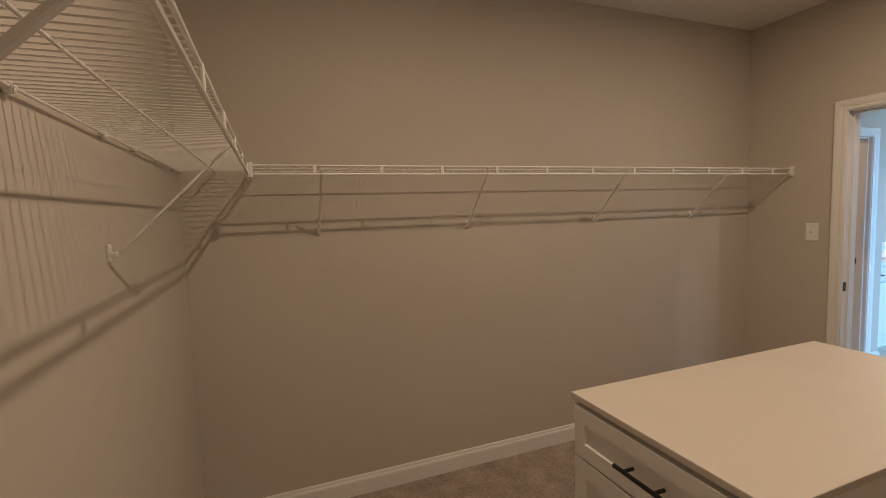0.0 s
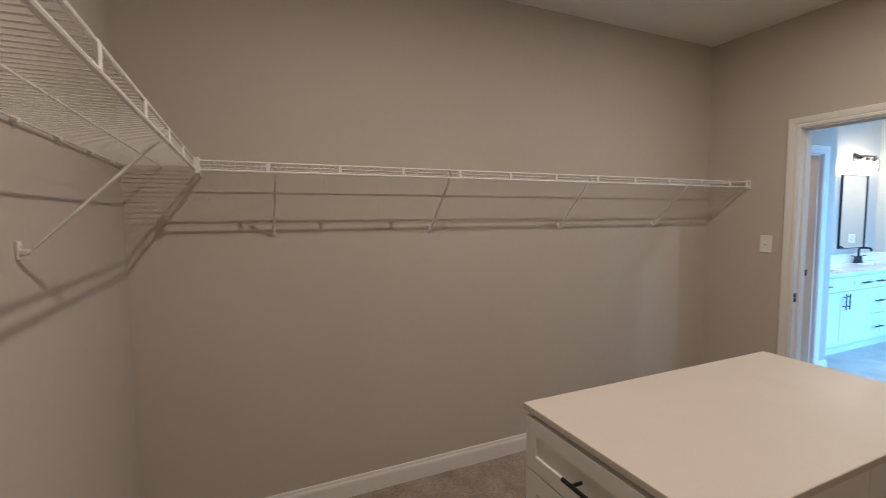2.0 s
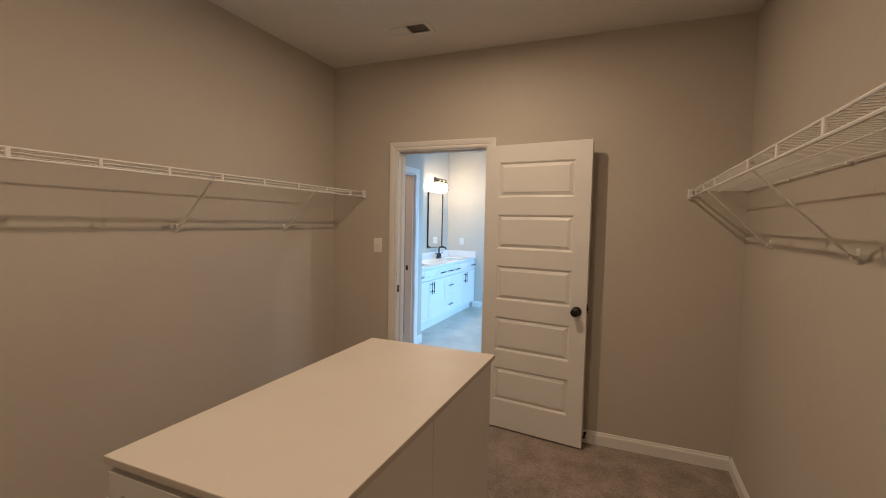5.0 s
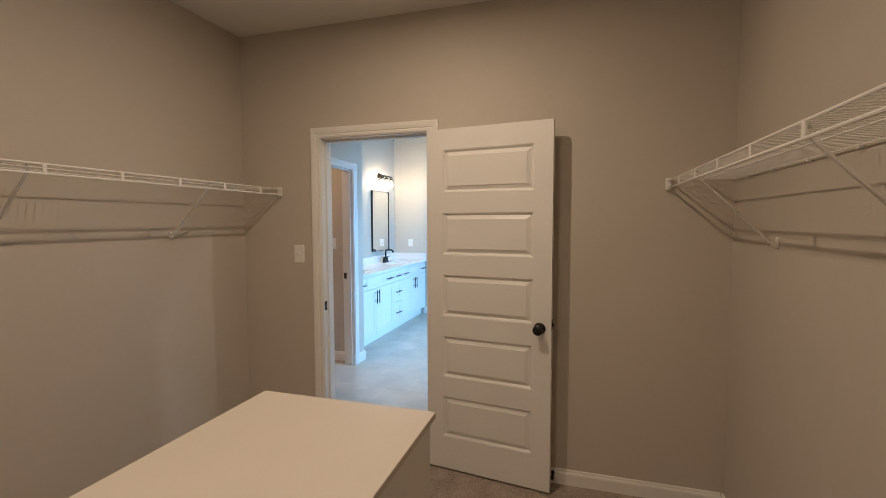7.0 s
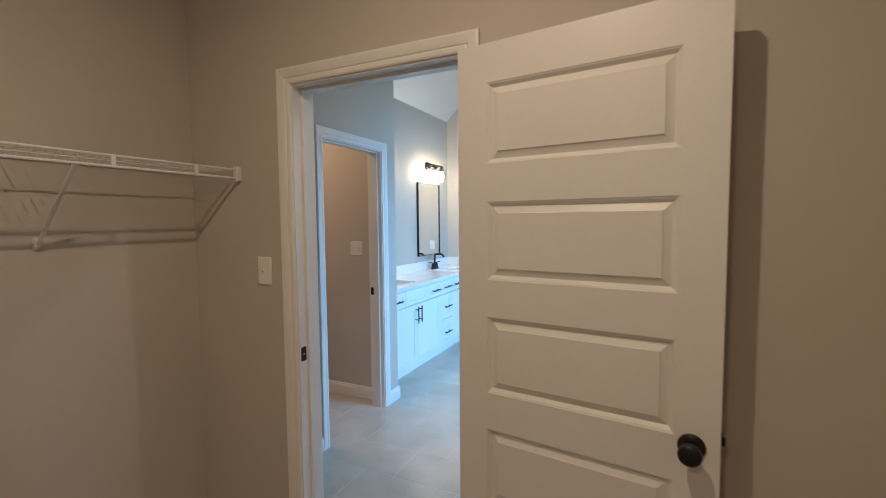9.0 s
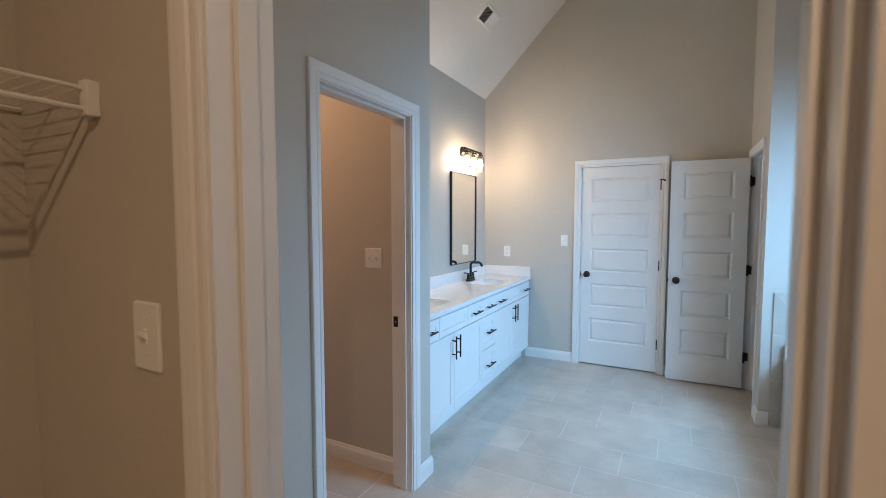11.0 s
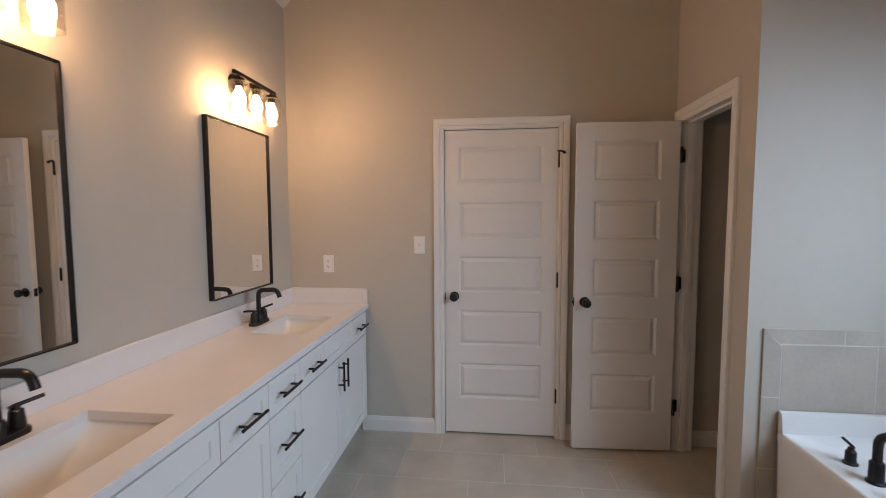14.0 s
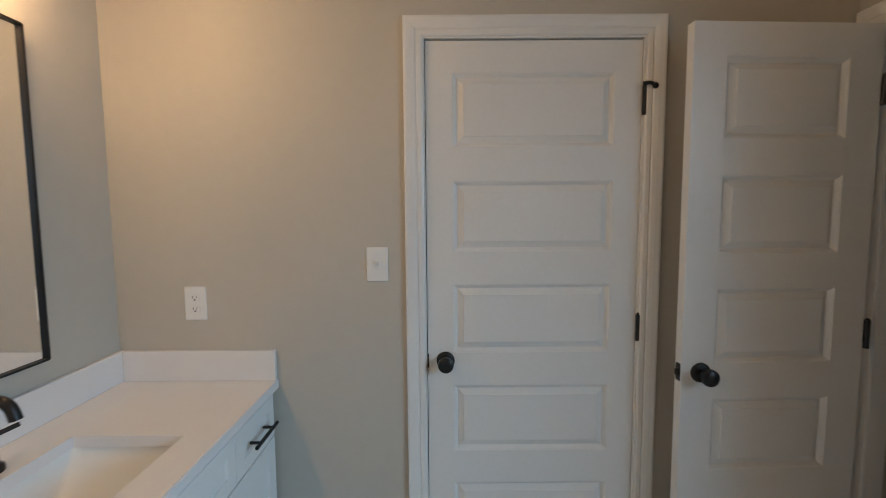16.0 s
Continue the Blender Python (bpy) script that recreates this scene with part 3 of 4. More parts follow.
def front(cab, name, x0, z0, x1, z1, y, pull=None, flat=False):
    o = part(name, slab(x1 - x0, z1 - z0) if flat else shaker(x1 - x0, z1 - z0), M_CAB, cab)
    o.location = (x0, y, z0)
    if pull == "h":
        bar_pull(o, (x1 - x0) / 2, (z1 - z0) / 2, 0.165)
    elif pull == "l":
        bar_pull(o, 0.032, z1 - z0 - 0.10, 0.165, True)
    elif pull == "r":
        bar_pull(o, x1 - x0 - 0.032, z1 - z0 - 0.10, 0.165, True)
    return o


# ---- closet island ----
IX0, IX1, IY0, IY1, IZ = 0.922, 2.113, 0.612, 1.224, 0.930
isl = thing("island_cabinet", pose(IX0 + 0.022, (IY0 + IY1) / 2, CZ, 0, 0, -90), "white closet island with drawers and black pulls on carpet", "cabinet")
w = IY1 - IY0 - 0.02
dep = IX1 - IX0 - 0.05
split = 1.481 - IX0 - 0.022
part("body", boxes((-w / 2 + 0.004, 0.0, 0.09, w / 2 - 0.004, dep - 0.004, IZ - CZ - 0.024), (-w / 2 + 0.004, 0.06, 0, w / 2 - 0.004, dep - 0.004, 0.09)), M_CAB, isl)
for sgn in (-1, 1):
    xs = sorted((sgn * w / 2, sgn * (w / 2 - 0.004)))
    part("side_panel", boxes((xs[0], 0.001, 0.0, xs[1], split - 0.0015, IZ - CZ - 0.024)), M_CAB, isl)
    part("side_panel", boxes((xs[0], split + 0.0015, 0.0, xs[1], dep, IZ - CZ - 0.024)), M_CAB, isl)
zt = IZ - CZ - 0.034
for z0, z1 in ((zt - 0.158, zt), (zt - 0.46, zt - 0.163), (0.10, zt - 0.465)):
    front(isl, "drawer", -w / 2 + 0.004, z0, w / 2 - 0.004, z1, -0.0205, "h")
bm = box(bmesh.new(), -(IY1 - IY0) / 2, -0.022, IZ - CZ - 0.020, (IY1 - IY0) / 2, IX1 - IX0 - 0.022, IZ - CZ, 0.003, 2)
part("top", bm, M_ISLE_TOP, isl, "cream-white smooth top")

# ---- vanity cabinets ----
VF = 2.566
CAB_TOP = 0.853


def vanity(x0, x1, label, rows):
    cab = thing("vanity_cabinet", pose((x0 + x1) / 2, VF + 0.021, 0), label, "cabinet", "vanity cabinets")
    cx = (x0 + x1) / 2
    bm = boxes((x0 - cx, 0, 0.105, x1 - cx, 0.505, 0.690), (x0 - cx, 0, 0.690, x0 - cx + 0.018, 0.505, CAB_TOP), (x1 - cx - 0.018, 0, 0.690, x1 - cx, 0.505, CAB_TOP),
               (x0 - cx + 0.018, 0, 0.690, x1 - cx - 0.018, 0.016, CAB_TOP))
    part("body", bm, M_CAB, cab)
    part("toe_kick", boxes((x0 - cx, 0.06, 0, x1 - cx, 0.075, 0.105)), M_CAB, cab)
    for kind, a, z0, b, z1, pull in rows:
        front(cab, kind, a - cx + 0.0024, z0, b - cx - 0.0024, z1, -0.0205, pull)
    return cab


DR = (0.689, 0.835)
VX0, VX1, VX2, VX3 = 5.262, 6.371, 6.653, 7.695
vanity(VX0, VX1, "white shaker sink cabinet with black pulls", [
    ("drawer", VX0, DR[0], 5.597, DR[1], "h"), ("false_front", 5.597, DR[0], 6.064, DR[1], None), ("drawer", 6.064, DR[0], VX1, DR[1], "h"),
    ("cabinet_door", VX0, 0.115, 5.828, 0.683, "r"), ("cabinet_door", 5.828, 0.115, VX1, 0.683, "l")])
vanity(VX1, VX2, "white shaker three-drawer cabinet with black pulls", [
    ("drawer", VX1, DR[0], VX2, DR[1], "h"), ("drawer", VX1, 0.403, VX2, 0.683, "h"), ("drawer", VX1, 0.115, VX2, 0.397, "h")])
vanity(VX2, VX3, "white shaker sink cabinet beside the end wall", [
    ("drawer", VX2, DR[0], 6.940, DR[1], "h"), ("false_front", 6.940, DR[0], 7.405, DR[1], None), ("drawer", 7.405, DR[0], VX3, DR[1], "h"),
    ("cabinet_door", VX2, 0.115, 7.174, 0.683, "r"), ("cabinet_door", 7.174, 0.115, VX3, 0.683, "l")])
tagged(new("vanity_filler", mesh_of("vanity_filler", boxes((END_X + 0.001, VF + 0.008, 0.105, VX0 - 0.001, VF + 0.03, CAB_TOP)), M_CAB)),
       "narrow white filler strip beside the vanity cabinet", "filler strip")

# ---- countertop with two sinks ----
CT, CY0 = 0.884, 2.551
SINKS = [(5.570, 5.985), (6.898, 7.313)]
SY0, SY1 = 2.655, 2.945


def rounded(x0, y0, x1, y1, r, z, n=5):
    pts = []
    for cx, cy, a in ((x1 - r, y1 - r, 0), (x0 + r, y1 - r, 90), (x0 + r, y0 + r, 180), (x1 - r, y0 + r, 270)):
        for k in range(n + 1):
            t = radians(a + 90 * k / n)
            pts.append((cx + r * math.cos(t), cy + r * math.sin(t), z))
    return pts


top = thing("vanity_countertop", pose((END_X + FAR_X) / 2, 2.82, CT), "white quartz countertop with low splash and two sink cut-outs", "countertop")
off = Vector(((END_X + FAR_X) / 2, 2.82, CT))


def shift(ob):
    ob.location = -off if ob.parent is top else ob.location
    return ob


bm = bmesh.new()
X0, X1, Y1 = END_X + 0.002, FAR_X - 0.002, VAN_Y - 0.002
cols = [X0, SINKS[0][0], SINKS[0][1], SINKS[1][0], SINKS[1][1], X1]
for z in (CT, CT - 0.03):
    for i, (a, b) in enumerate(zip(cols, cols[1:])):
        spans = [(CY0, Y1)] if i % 2 == 0 else [(CY0, SY0), (SY1, Y1)]
        for y0, y1 in spans:
            bm.faces.new([bm.verts.new(p) for p in ((a, y0, z), (b, y0, z), (b, y1, z), (a, y1, z))])
for i, (a, b) in enumerate(zip(cols, cols[1:])):
    bm.faces.new([bm.verts.new(p) for p in ((a, CY0, CT - 0.03), (b, CY0, CT - 0.03), (b, CY0, CT), (a, CY0, CT))])
    bm.faces.new([bm.verts.new(p) for p in ((a, Y1, CT - 0.03), (b, Y1, CT - 0.03), (b, Y1, CT), (a, Y1, CT))])
for a, b in SINKS:
    loft(bm, [[(a, SY0, z), (b, SY0, z), (b, SY1, z), (a, SY1, z)] for z in (CT, CT - 0.03)])
bmesh.ops.remove_doubles(bm, verts=bm.verts[:], dist=0.0001)
es = [e for e in bm.edges if all(abs(v.co.y - CY0) < 1e-4 and abs(v.co.z - CT) < 1e-4 for v in e.verts)]
bmesh.ops.bevel(bm, geom=es, offset=0.003, segments=2, affect="EDGES")
shift(part("slab", bm, M_TOP, top))
shift(part("backsplash", box(bmesh.new(), X0, Y1 - 0.018, CT, X1, Y1, CT + 0.106, 0.002, 1), M_TOP, top))
shift(part("side_splash", box(bmesh.new(), X1 - 0.018, CY0 + 0.004, CT, X1, Y1 - 0.018, CT + 0.106, 0.002, 1), M_TOP, top))

for a, b in SINKS:
    c = Vector(((a + b) / 2, (SY0 + SY1) / 2, CT - 0.17))
    sk = thing("sink", Matrix.Translation(c), "white rectangular undermount sink set in the quartz top", "sink", "vanity sinks")
    bm = bmesh.new()
    g = 0.006
    rings = [rounded(a - 0.018, SY0 - 0.018, b + 0.018, SY1 + 0.018, 0.02, CT - 0.031), rounded(a - g, SY0 - g, b + g, SY1 + g, 0.022, CT - 0.031),
             rounded(a - g + 0.002, SY0 - g + 0.002, b + g - 0.002, SY1 + g - 0.002, 0.024, CT - 0.036)]
    for ix, iy, r, dz in ((0.002, 0.001, 0.026, 0.050), (0.016, 0.004, 0.032, 0.066), (0.050, 0.009, 0.038, 0.094), (0.094, 0.020, 0.045, 0.124), (0.130, 0.042, 0.05, 0.143), (0.158, 0.080, 0.045, 0.154)):
        rings.append(rounded(a + ix, SY0 + iy, b - ix, SY1 - iy, r, CT - dz))
    rings.append(rounded(c.x - 0.03, c.y - 0.03, c.x + 0.03, c.y + 0.03, 0.029, CT - 0.164))
    loft(bm, [[Vector(p) - c for p in r] for r in rings], True, False, True)
    part("basin", bm, M_PORC, sk, smooth=True)
    bm = lathe(bmesh.new(), [(0, 0.012), (0.014, 0.012), (0.022, 0.010), (0.026, 0.0065), (0.026, 0.004)], Matrix.Identity(4), 20)
    part("drain", bm, M_BLACK, sk, "black drain stopper", True)


# ---- faucets ----
def faucet(x, y):
    f = thing("faucet", pose(x, y, CT), "matte black two-handle centerset faucet on the countertop", "faucet", "vanity faucets")
    bm = bmesh.new()
    r = [rounded(-0.080 + i, -0.028 + i, 0.080 - i, 0.028 - i, 0.0279 - i, z, 6) for i, z in ((0, 0), (0, 0.012), (0.003, 0.016), (0.01, 0.018))]
    loft(bm, r, True, True, True)
    part("base_plate", bm, M_BLACK, f, smooth=True)
    bm = lathe(bmesh.new(), [(0.021, 0.016), (0.021, 0.05), (0.018, 0.056), (0.013, 0.058)], Matrix.Identity(4), 20)
    tube(bm, bent([(0, 0, 0.05), (0, 0, 0.186), (0, -0.112, 0.191), (0, -0.124, 0.148)], 0.032, 8), 0.0125, 16)
    part("spout", bm, M_BLACK, f, "tall angular black spout", True)
    for s in (-1, 1):
        bm = lathe(bmesh.new(), [(0.0195, 0.016), (0.0205, 0.022), (0.0175, 0.058), (0.0165, 0.066), (0.010, 0.070), (0.009, 0.082), (0, 0.084)], Matrix.Translation((s * 0.051, 0, 0)), 20)
        hb = part("handle_body", bm, M_BLACK, f, smooth=True)
        bm = bmesh.new()
        tube(bm, [(s * 0.036, s * 0.006, 0.075), (s * 0.052, 0.0, 0.079), (s * 0.107, -s * 0.025, 0.088)], 0.0058, 10)
        part("lever", bm, M_BLACK, hb, smooth=True)
    return f


faucet(5.780, 3.000)
faucet(7.098, 3.000)


# ---- mirrors ----
def mirror(x0, x1, z0, z1):
    y = VAN_Y - 0.002
    ob = thing("mirror", pose((x0 + x1) / 2, y, z0), "tall rectangular mirror with thin black frame above the vanity", "mirror", "vanity mirrors")
    w2, h, f, d = (x1 - x0) / 2, z1 - z0, 0.006, 0.026
    r = 0.006
    bm = bmesh.new()
    def ring(i, yy):
        return [(px, yy, pz) for px, pz, _ in rounded(-w2 + i, i, w2 - i, h - i, max(r - i, 0.0015), 0, 4)]
    loft(bm, [ring(0, 0), ring(0, -d + 0.001), ring(0.001, -d), ring(f, -d), ring(f, -d + 0.008), ring(f, -0.002)], True)
    part("frame", bm, M_BLACK, ob, "thin black metal frame")
    part("mirror_glass", boxes((-w2 + f * 0.6, -0.016, f * 0.6, w2 - f * 0.6, -0.012, h - f * 0.6)), M_MIRROR, ob)
    return ob


mirror(5.498, 6.094, 1.058, 1.966)
mirror(6.815, 7.411, 1.058, 1.966)


# ---- vanity lights ----
def vanity_light(x):
    z, y = 2.185, VAN_Y
    ob = thing("vanity_light", pose(x, y, z), "dark bronze three-bulb vanity light with clear glass shades, lit", "wall light", "vanity lights")
    m = Euler((radians(90), 0, 0)).to_matrix().to_4x4()
    bm = lathe(bmesh.new(), [(0, -0.001), (0.058, -0.001), (0.058, 0.010), (0.050, 0.020), (0.020, 0.024), (0, 0.024)], Matrix.Translation((0, -0.001, -0.005)) @ m, 28)
    part("backplate", bm, M_BRONZE, ob, smooth=True)
    part("arm", tube(bmesh.new(), bent([(0, -0.02, -0.005), (0, -0.125, -0.005), (0, -0.125, 0.0)], 0.002, 2), 0.009, 12), M_BRONZE, ob, smooth=True)
    part("bar", box(bmesh.new(), -0.208, -0.134, -0.008, 0.208, -0.116, 0.010, 0.002, 1), M_BRONZE, ob, "dark square bar")
    for dx in (-0.165, 0.0, 0.165):
        t = Matrix.Translation((dx, -0.125, 0))
        bm = lathe(bmesh.new(), [(0.008, -0.006), (0.008, -0.018), (0.030, -0.022), (0.033, -0.030), (0.033, -0.036), (0.0205, -0.038), (0.0205, -0.062), (0.0175, -0.064), (0, -0.064)], t, 20)
        part("socket", bm, M_BRONZE, ob, smooth=True)
        bm = lathe(bmesh.new(), [(0.030, -0.0365), (0.044, -0.037), (0.049, -0.042), (0.050, -0.05), (0.050, -0.181), (0.0485, -0.184), (0.0470, -0.181), (0.0475, -0.05), (0.045, -0.043), (0.030, -0.0395)], t, 28)
        part("glass_shade", bm, M_GLASS, ob, "clear glass cylinder shade", True)
        bm = lathe(bmesh.new(), [(0.0125, -0.064), (0.0145, -0.076), (0.022, -0.091), (0.0285, -0.107), (0.0305, -0.123), (0.028, -0.138), (0.019, -0.150), (0.008, -0.154), (0, -0.155)], t, 20)
        part("bulb", bm, M_BULB, ob, "lit warm bulb", True)
    return ob


vanity_light(5.790)
vanity_light(7.100)


# ---- bathtub ----
TX0, TX1, TY0, TY1, TZ = 5.255, 6.838, SOUTH_Y + 0.012, 0.464, 0.525
tub = thing("bathtub", pose((TX0 + TX1) / 2, (TY0 + TY1) / 2, 0), "white acrylic garden bathtub with smooth apron", "bathtub")
to = Vector(((TX0 + TX1) / 2, (TY0 + TY1) / 2, 0))
N = 96
BC = Vector((6.005, -0.075, 0))


def oval(a, b, z, n=3.2, dx=0.0):
    out = []
    for k in range(N):
        t = math.tau * k / N
        c, s = math.cos(t), math.sin(t)
        out.append(Vector((BC.x + dx + a * math.copysign(abs(c) ** (2 / n), c), BC.y + b * math.copysign(abs(s) ** (2 / n), s), z)) - to)
    return out


def rect(ins, z):
    out = []
    for k in range(N):
        t = math.tau * k / N
        c, s = math.cos(t), math.sin(t)
        q = 1 / max(abs(c), abs(s))
        u, v = c * q, s * q
        x = (TX0 + TX1) / 2 + u * ((TX1 - TX0) / 2 - ins)
        y = (TY0 + TY1) / 2 + v * ((TY1 - TY0) / 2 - ins)
        out.append(Vector((x, y, z)) - to)
    return out


bm = bmesh.new()
loft(bm, [rect(0.012, 0.002), rect(0.003, TZ - 0.050), rect(0.0, TZ - 0.026), rect(0.001, TZ - 0.016), rect(0.004, TZ - 0.008), rect(0.009, TZ - 0.002), rect(0.015, TZ), oval(0.735, 0.388, TZ - 0.004, 3.4),
          oval(0.722, 0.376, TZ - 0.008, 3.3), oval(0.712, 0.366, TZ - 0.022, 3.2), oval(0.700, 0.350, TZ - 0.09, 3.1), oval(0.675, 0.32, 0.25, 3.0, 0.005), oval(0.63, 0.27, 0.13, 2.8, 0.01),
          oval(0.57, 0.22, 0.085, 2.6, 0.015), oval(0.30, 0.10, 0.075, 2.2, 0.02)], True, False, True)
part("tub_shell", bm, M_ACRYL, tub, smooth=True)
bm = bmesh.new()
pr = [(TX1 - 0.030, TZ - 0.006), (TX1 - 0.026, TZ + 0.012), (TX1 - 0.017, TZ + 0.075), (TX1 - 0.012, TZ + 0.088), (TX1 + 0.006, TZ + 0.090), (TX1 + 0.006, TZ - 0.006)]
loft(bm, [[Vector((x, y, z)) - to for x, z in pr] for y in (TY0, TY1 - 0.014, TY1 - 0.006)], True, True, True)
part("end_upstand", bm, M_ACRYL, tub, smooth=True)
bm = boxes((TX0 - to.x, TY0 - to.y - 0.01, TZ - 0.006, TX1 - 0.03 - to.x, TY0 - to.y + 0.02, TZ + 0.09), bevel=0.006)
part("back_upstand", bm, M_ACRYL, tub, smooth=True)
m = Matrix.Translation(Vector((6.702, -0.068, 0.425)) - to) @ Euler((0, radians(-86), 0)).to_matrix().to_4x4()
part("overflow_cover", lathe(bmesh.new(), [(0.030, -0.006), (0.036, 0.0), (0.041, 0.004), (0.041, 0.012), (0.037, 0.016), (0, 0.018)], m, 28), M_BLACK, tub, "round black overflow cover", True)

tf = thing("tub_faucet", pose(6.468, 0.357, TZ - 0.002), "matte black deck-mounted tub faucet with two handles", "faucet")
bm = lathe(bmesh.new(), [(0, 0), (0.030, 0), (0.030, 0.005), (0.023, 0.009), (0.022, 0.072), (0.019, 0.078), (0.013, 0.080)], Matrix.Identity(4), 24)
part("spout_base", bm, M_BLACK, tf, smooth=True)
bm = tube(bmesh.new(), bent([(0, 0, 0.06), (0, 0, 0.172), (-0.01, -0.160, 0.166), (-0.012, -0.188, 0.118)], 0.036, 8), 0.0145, 16)
part("spout", bm, M_BLACK, tf, "long black bent spout", True)
for hx, hy, a in ((0.125, -0.008, 110), (-0.118, 0.010, -140)):
    t = pose(hx, hy, 0, 0, 0, a)
    bm = lathe(bmesh.new(), [(0, 0), (0.025, 0), (0.025, 0.005), (0.0185, 0.009), (0.0175, 0.048), (0.012, 0.054), (0.009, 0.066), (0, 0.068)], t, 20)
    hb = part("handle_body", bm, M_BLACK, tf, smooth=True)
    bm = tube(bmesh.new(), [t @ Vector((-0.014, 0, 0.062)), t @ Vector((0.046, 0, 0.062 + (0.046 if hx > 0 else 0.006)))], 0.0052, 10)
    part("lever", bm, M_BLACK, hb, smooth=True)


# ---- switch and outlet plates ----
def plate(name, m, w, h, label, toggles=(), outlet=False):
    """On a wall in the plane y = 0 of m, facing -y."""
    ob = thing(name, m, label, "outlet" if outlet else "light switch")
    bm = bmesh.new()
    loft(bm, [[(x, y, z) for x, z, _ in rounded(-w / 2 + i, -h / 2 + i, w / 2 - i, h / 2 - i, 0.005, 0, 3)] for i, y in ((0, 0), (0, -0.003), (0.003, -0.006))], True, True, True)
    part("cover_plate", bm, M_PLATE, ob)
    for dx in toggles:
        part("toggle_slot", box(bmesh.new(), dx - 0.006, -0.0075, -0.013, dx + 0.006, -0.0055, 0.013, 0.001, 1), M_PLATE, ob)
        bm = bmesh.new()
        loft(bm, [[(dx - 0.0042, -0.007, -0.005), (dx + 0.0042, -0.007, -0.005), (dx + 0.0042, -0.007, 0.006), (dx - 0.0042, -0.007, 0.006)],
                  [(dx - 0.0035, -0.019, 0.006), (dx + 0.0035, -0.019, 0.006), (dx + 0.0035, -0.018, 0.0125), (dx - 0.0035, -0.018, 0.0125)]], True, True, True)
        part("toggle", bm, M_PLATE, ob)
        for dz in (-0.030, 0.030):
            part("screw", lathe(bmesh.new(), [(0.0032, 0.0058), (0.0030, 0.0070), (0, 0.0072)], Matrix.Translation((dx, 0, dz)) @ Euler((radians(90), 0, 0)).to_matrix().to_4x4(), 10), M_PLATE, ob)
    if outlet:
        for dz in (-0.0195, 0.0195):
            bm = bmesh.new()
            loft(bm, [[(x, y, z + dz) for x, z, _ in rounded(-0.0165 + i, -0.0135 + i, 0.0165 - i, 0.0135 - i, 0.009, 0, 4)] for i, y in ((0, -0.0055), (0, -0.0075), (0.001, -0.008))], True, False, True)
            face = part("socket_face", bm, M_PLATE, ob)
            # dark blocks on the face in place of the shaded holes
            part("socket_slots", boxes((-0.0075, -0.0086, dz - 0.001, -0.0055, -0.0079, dz + 0.007), (0.0055, -0.0086, dz, 0.0075, -0.0079, dz + 0.006),
                                       (-0.0025, -0.0086, dz - 0.0085, 0.0025, -0.0079, dz - 0.004)), M_SLOT_RUBBER, face)
        part("screw", lathe(bmesh.new(), [(0.0032, 0.0058), (0.0030, 0.0070), (0, 0.0072)], Euler((radians(90), 0, 0)).to_matrix().to_4x4(), 10), M_PLATE, ob)
    return ob


plate("light_switch", pose(CL_X1 - 0.0005, 1.972, 1.292, 0, 0, -90), 0.074, 0.118, "white single switch plate beside the closet door frame", (0.0,))
plate("light_switch", pose(5.0895, 2.732, 1.272, 0, 0, -90), 0.118, 0.118, "white double switch plate in the toilet room", (-0.023, 0.023))
plate("light_switch", pose(FAR_X - 0.0005, 2.197, 1.285, 0, 0, -90), 0.074, 0.118, "white single switch plate beside the closed door", (0.0,))
plate("wall_outlet", pose(FAR_X - 0.0005, 2.826, 1.154, 0, 0, -90), 0.074, 0.118, "white duplex outlet above the countertop", (), True)


# ---- ceiling fittings ----
def register(m, label, w=0.315, h=0.165):
    """Air register in the plane z = 0 of m, facing -z; long side along x."""
    ob = thing("ceiling_vent", m, label, "air vent")
    f = 0.024
    bm = bmesh.new()
    def ring(i, z):
        return [(-w / 2 + i, -h / 2 + i, z), (w / 2 - i, -h / 2 + i, z), (w / 2 - i, h / 2 - i, z), (-w / 2 + i, h / 2 - i, z)]
    loft(bm, [ring(0, -0.0005), ring(0, -0.003), ring(0.006, -0.008), ring(f, -0.008), ring(f + 0.001, -0.001)], True)
    part("frame", bm, M_PLATE, ob)
    # no duct behind: a near-black sheet gives the shade between the slats
    part("backing", boxes((-w / 2 + f, -h / 2 + f, -0.0022, w / 2 - f, h / 2 - f, -0.0008)), M_DUCT_SHADE, ob, "dark sheet standing for the shade in the duct")
    part("divider", boxes((-0.004, -h / 2 + f, -0.010, 0.004, h / 2 - f, -0.0025)), M_PLATE, ob)
    n = 9
    for side in (-1, 1):
        for k in range(n):
            c = side * (0.010 + (k + 0.5) * (w / 2 - f - 0.012) / n)
            a = radians(-38) * side
            dx, dz = 0.0072 * math.cos(a), 0.0072 * math.sin(a)
            q = [(c - dx, -0.0085 - dz), (c + dx, -0.0085 + dz), (c + dx, -0.0075 + dz), (c - dx, -0.0075 - dz)]
            b = bmesh.new()
            loft(b, [[(px, yy, min(pz, -0.0026)) for px, pz in q] for yy in (-h / 2 + f, h / 2 - f)], True, True, True)
            part("slat", b, M_PLATE, ob)
    return ob


register(pose(2.945, 1.485, CL_H, 0, 0, -90), "white louvred air vent in the closet ceiling, half dark")
register(pose(6.735, 2.678, EAVE_Z + VAN_Y - 2.678, -45, 0, 0), "white louvred air vent in the sloped ceiling")


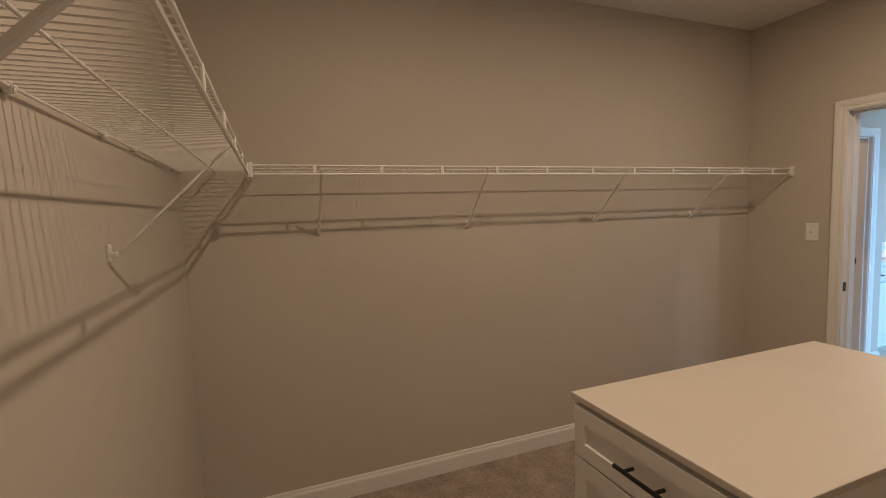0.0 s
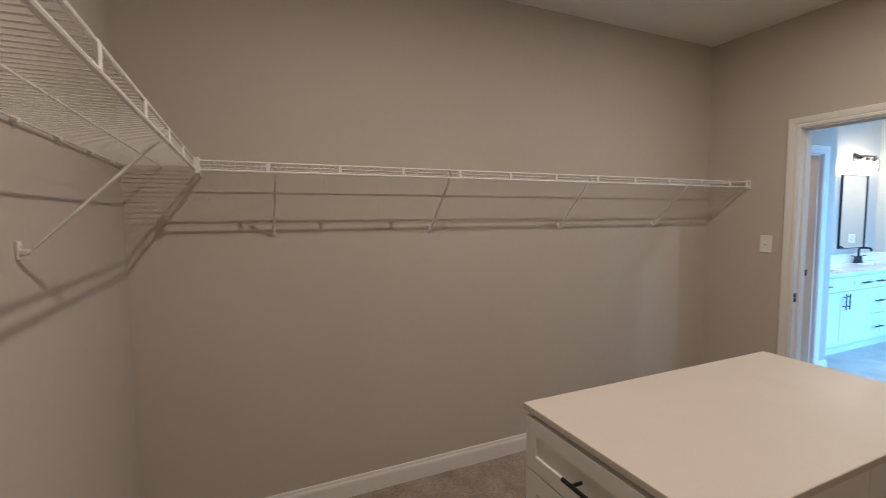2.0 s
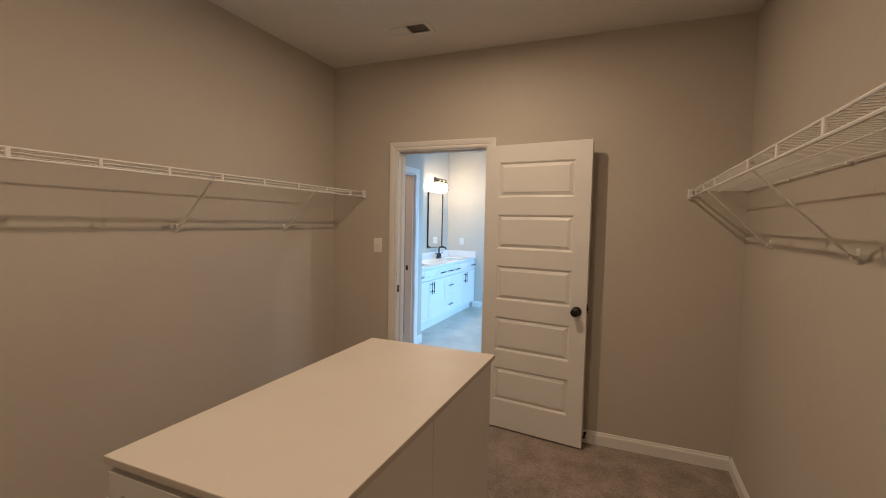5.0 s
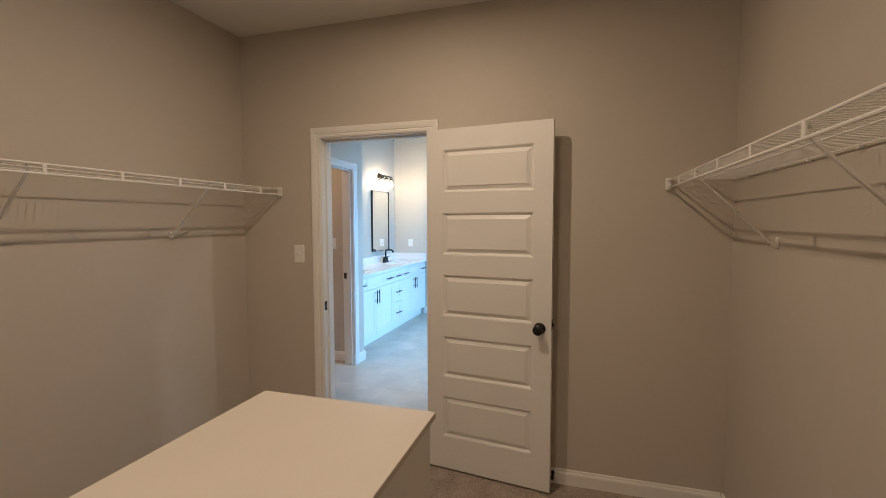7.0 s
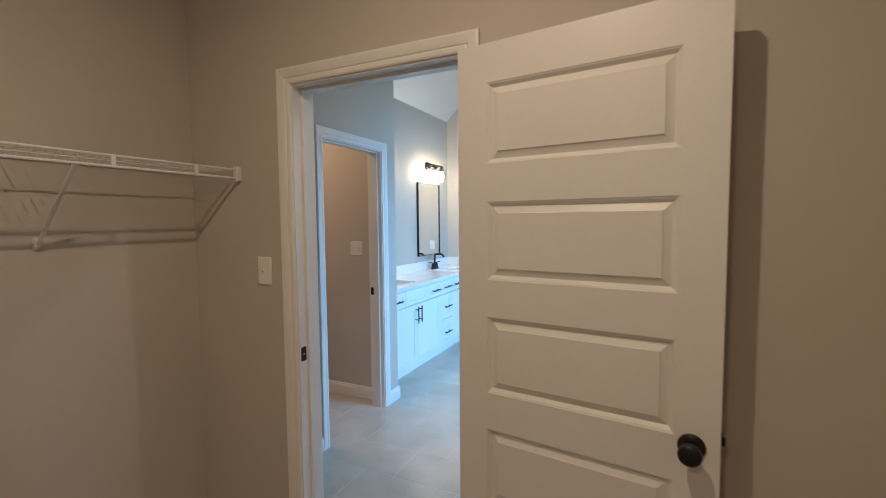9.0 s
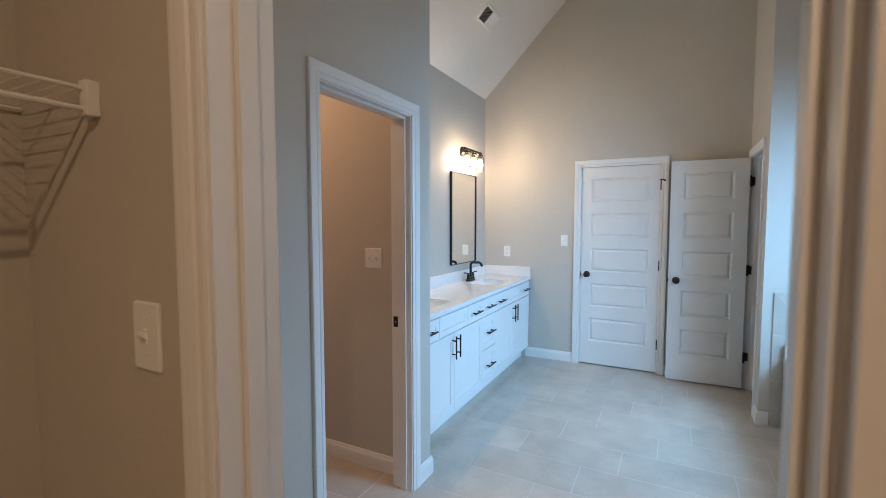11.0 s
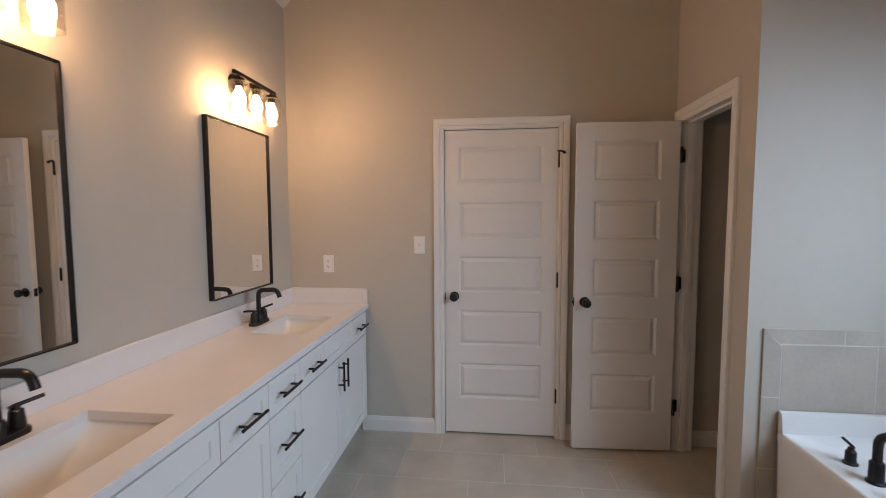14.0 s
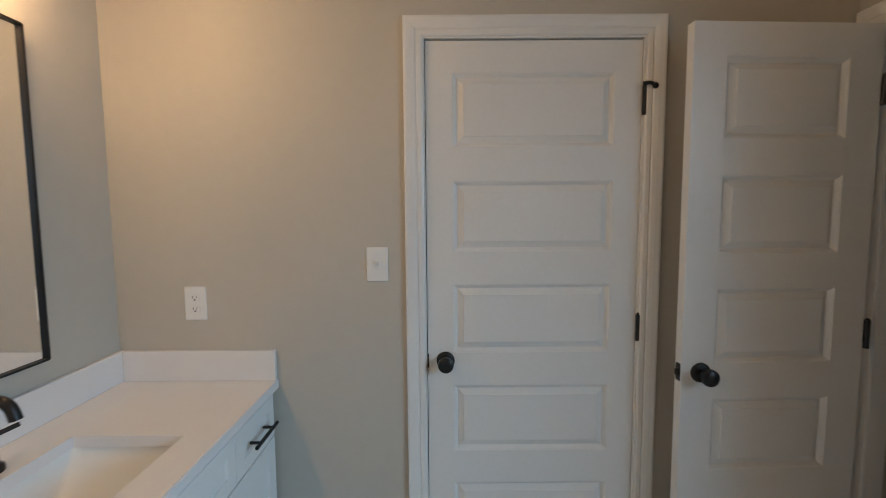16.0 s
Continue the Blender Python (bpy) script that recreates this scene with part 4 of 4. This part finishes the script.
def disc_light(m):
    ob = thing("ceiling_light", m, "round flush white ceiling light, lit", "ceiling light")
    part("trim_ring", lathe(bmesh.new(), [(0.070, -0.022), (0.078, -0.024), (0.090, -0.014), (0.092, 0.0), (0.070, 0.0)], Matrix.Identity(4), 36), M_PLATE, ob, smooth=True)
    part("diffuser", lathe(bmesh.new(), [(0, -0.018), (0.070, -0.018)], Matrix.Identity(4), 36), M_DIFF, ob, "lit diffuser")
    return ob


for lx, ly in CLOSET_LAMPS:
    disc_light(pose(lx, ly, CL_H))
disc_light(pose(4.46, 3.42, CL_H))
disc_light(BATH_LAMP)

# ---- tiles: tub surround, then the floor ----
tub_wall = bpy.data.objects["wall_tub_end"]
TT = 0.009
G = 0.0019


def wall_tile(y0, z0, y1, z1, mitre=0):
    bm = bmesh.new()
    a, b, c, d = (y0 + G, z0 + G), (y1 - G, z0 + G), (y1 - G, z1 - G), (y0 + G, z1 - G)
    if mitre == 1:
        b = (b[0] - (z1 - z0), b[1])
    if mitre == 2:
        d = (d[0], d[1] - (y1 - y0))
    o = 0.0008
    mid = (sum(p[0] for p in (a, b, c, d)) / 4, sum(p[1] for p in (a, b, c, d)) / 4)
    def ring(x, s):
        return [(x, p[0] + (mid[0] - p[0]) * s, p[1] + (mid[1] - p[1]) * s) for p in (a, b, c, d)]
    loft(bm, [ring(TUB_X - 0.001, 0), ring(TUB_X - TT + o, 0), ring(TUB_X - TT, 0.012)], True, False, True)
    part("tile", bm, M_TILE, tub_wall)


part("grout_bed", boxes((TUB_X - TT + 0.0009, SOUTH_Y, 0.001, TUB_X - 0.0005, 0.529, 0.977)), M_GROUT, tub_wall)
B0, B1, ZT, ZB = 0.453, 0.531, 0.979, 0.911
for y0, y1 in ((-0.60, -0.46), (-0.46, -0.128), (-0.128, 0.202)):
    wall_tile(y0, ZB, y1, ZT)
wall_tile(0.202, ZB, B1, ZT, 1)
wall_tile(B0, 0.672, B1, ZT, 2)
wall_tile(B0, 0.342, B1, 0.672)
wall_tile(B0, 0.012, B1, 0.342)
for y0, y1 in ((-0.60, -0.538), (-0.538, 0.070), (0.070, B0)):
    wall_tile(y0, 0.603, y1, ZB)

TILE_X, TILE_Y, FG = 0.2985, 0.609, 0.0021
shared = {}


def floor_tile(x0, y0, x1, y1):
    key = (round(x1 - x0, 3), round(y1 - y0, 3))
    if key not in shared:
        w2, l2 = (x1 - x0) / 2 - FG, (y1 - y0) / 2 - FG
        bm = bmesh.new()
        loft(bm, [[(-w2 + i, -l2 + i, z), (w2 - i, -l2 + i, z), (w2 - i, l2 - i, z), (-w2 + i, l2 - i, z)] for i, z in ((0, -0.006), (0, -0.0004), (0.0008, 0.0))], True, False, True)
        shared[key] = mesh_of("tile", bm, M_TILE)
    o = new("tile", shared[key])
    o.parent, o.location = FLOOR, ((x0 + x1) / 2, (y0 + y1) / 2, random.uniform(-0.0001, 0.0001))


row0 = 6.577
for i in range(-12, 5):
    rx0 = row0 + i * TILE_X
    rx1 = rx0 + TILE_X
    y_start = 1.432 - 0.2 * (i % 3)
    for k in range(-5, 7):
        ty0 = y_start + k * TILE_Y
        ty1 = ty0 + TILE_Y
        for ax0, ay0, ax1, ay1 in ((CL_X1 + 0.062, SOUTH_Y, FAR_X + 0.1, 2.645), (DIV_X, 2.645, 5.09, 4.1)):
            a, b, c, d = max(rx0, ax0), max(ty0, ay0), min(rx1, ax1), min(ty1, ay1)
            if c - a > 0.02 and d - b > 0.02:
                floor_tile(a, b, c, d)
tagged(new("floor_threshold", mesh_of("floor_threshold", boxes((CL_X1 + 0.052, D1[0] + 0.017, 0.0, CL_X1 + 0.072, D1[1] - 0.017, 0.012), bevel=0.003), M_STEEL)),
       "thin metal strip between carpet and tile", "threshold", kind="structure")
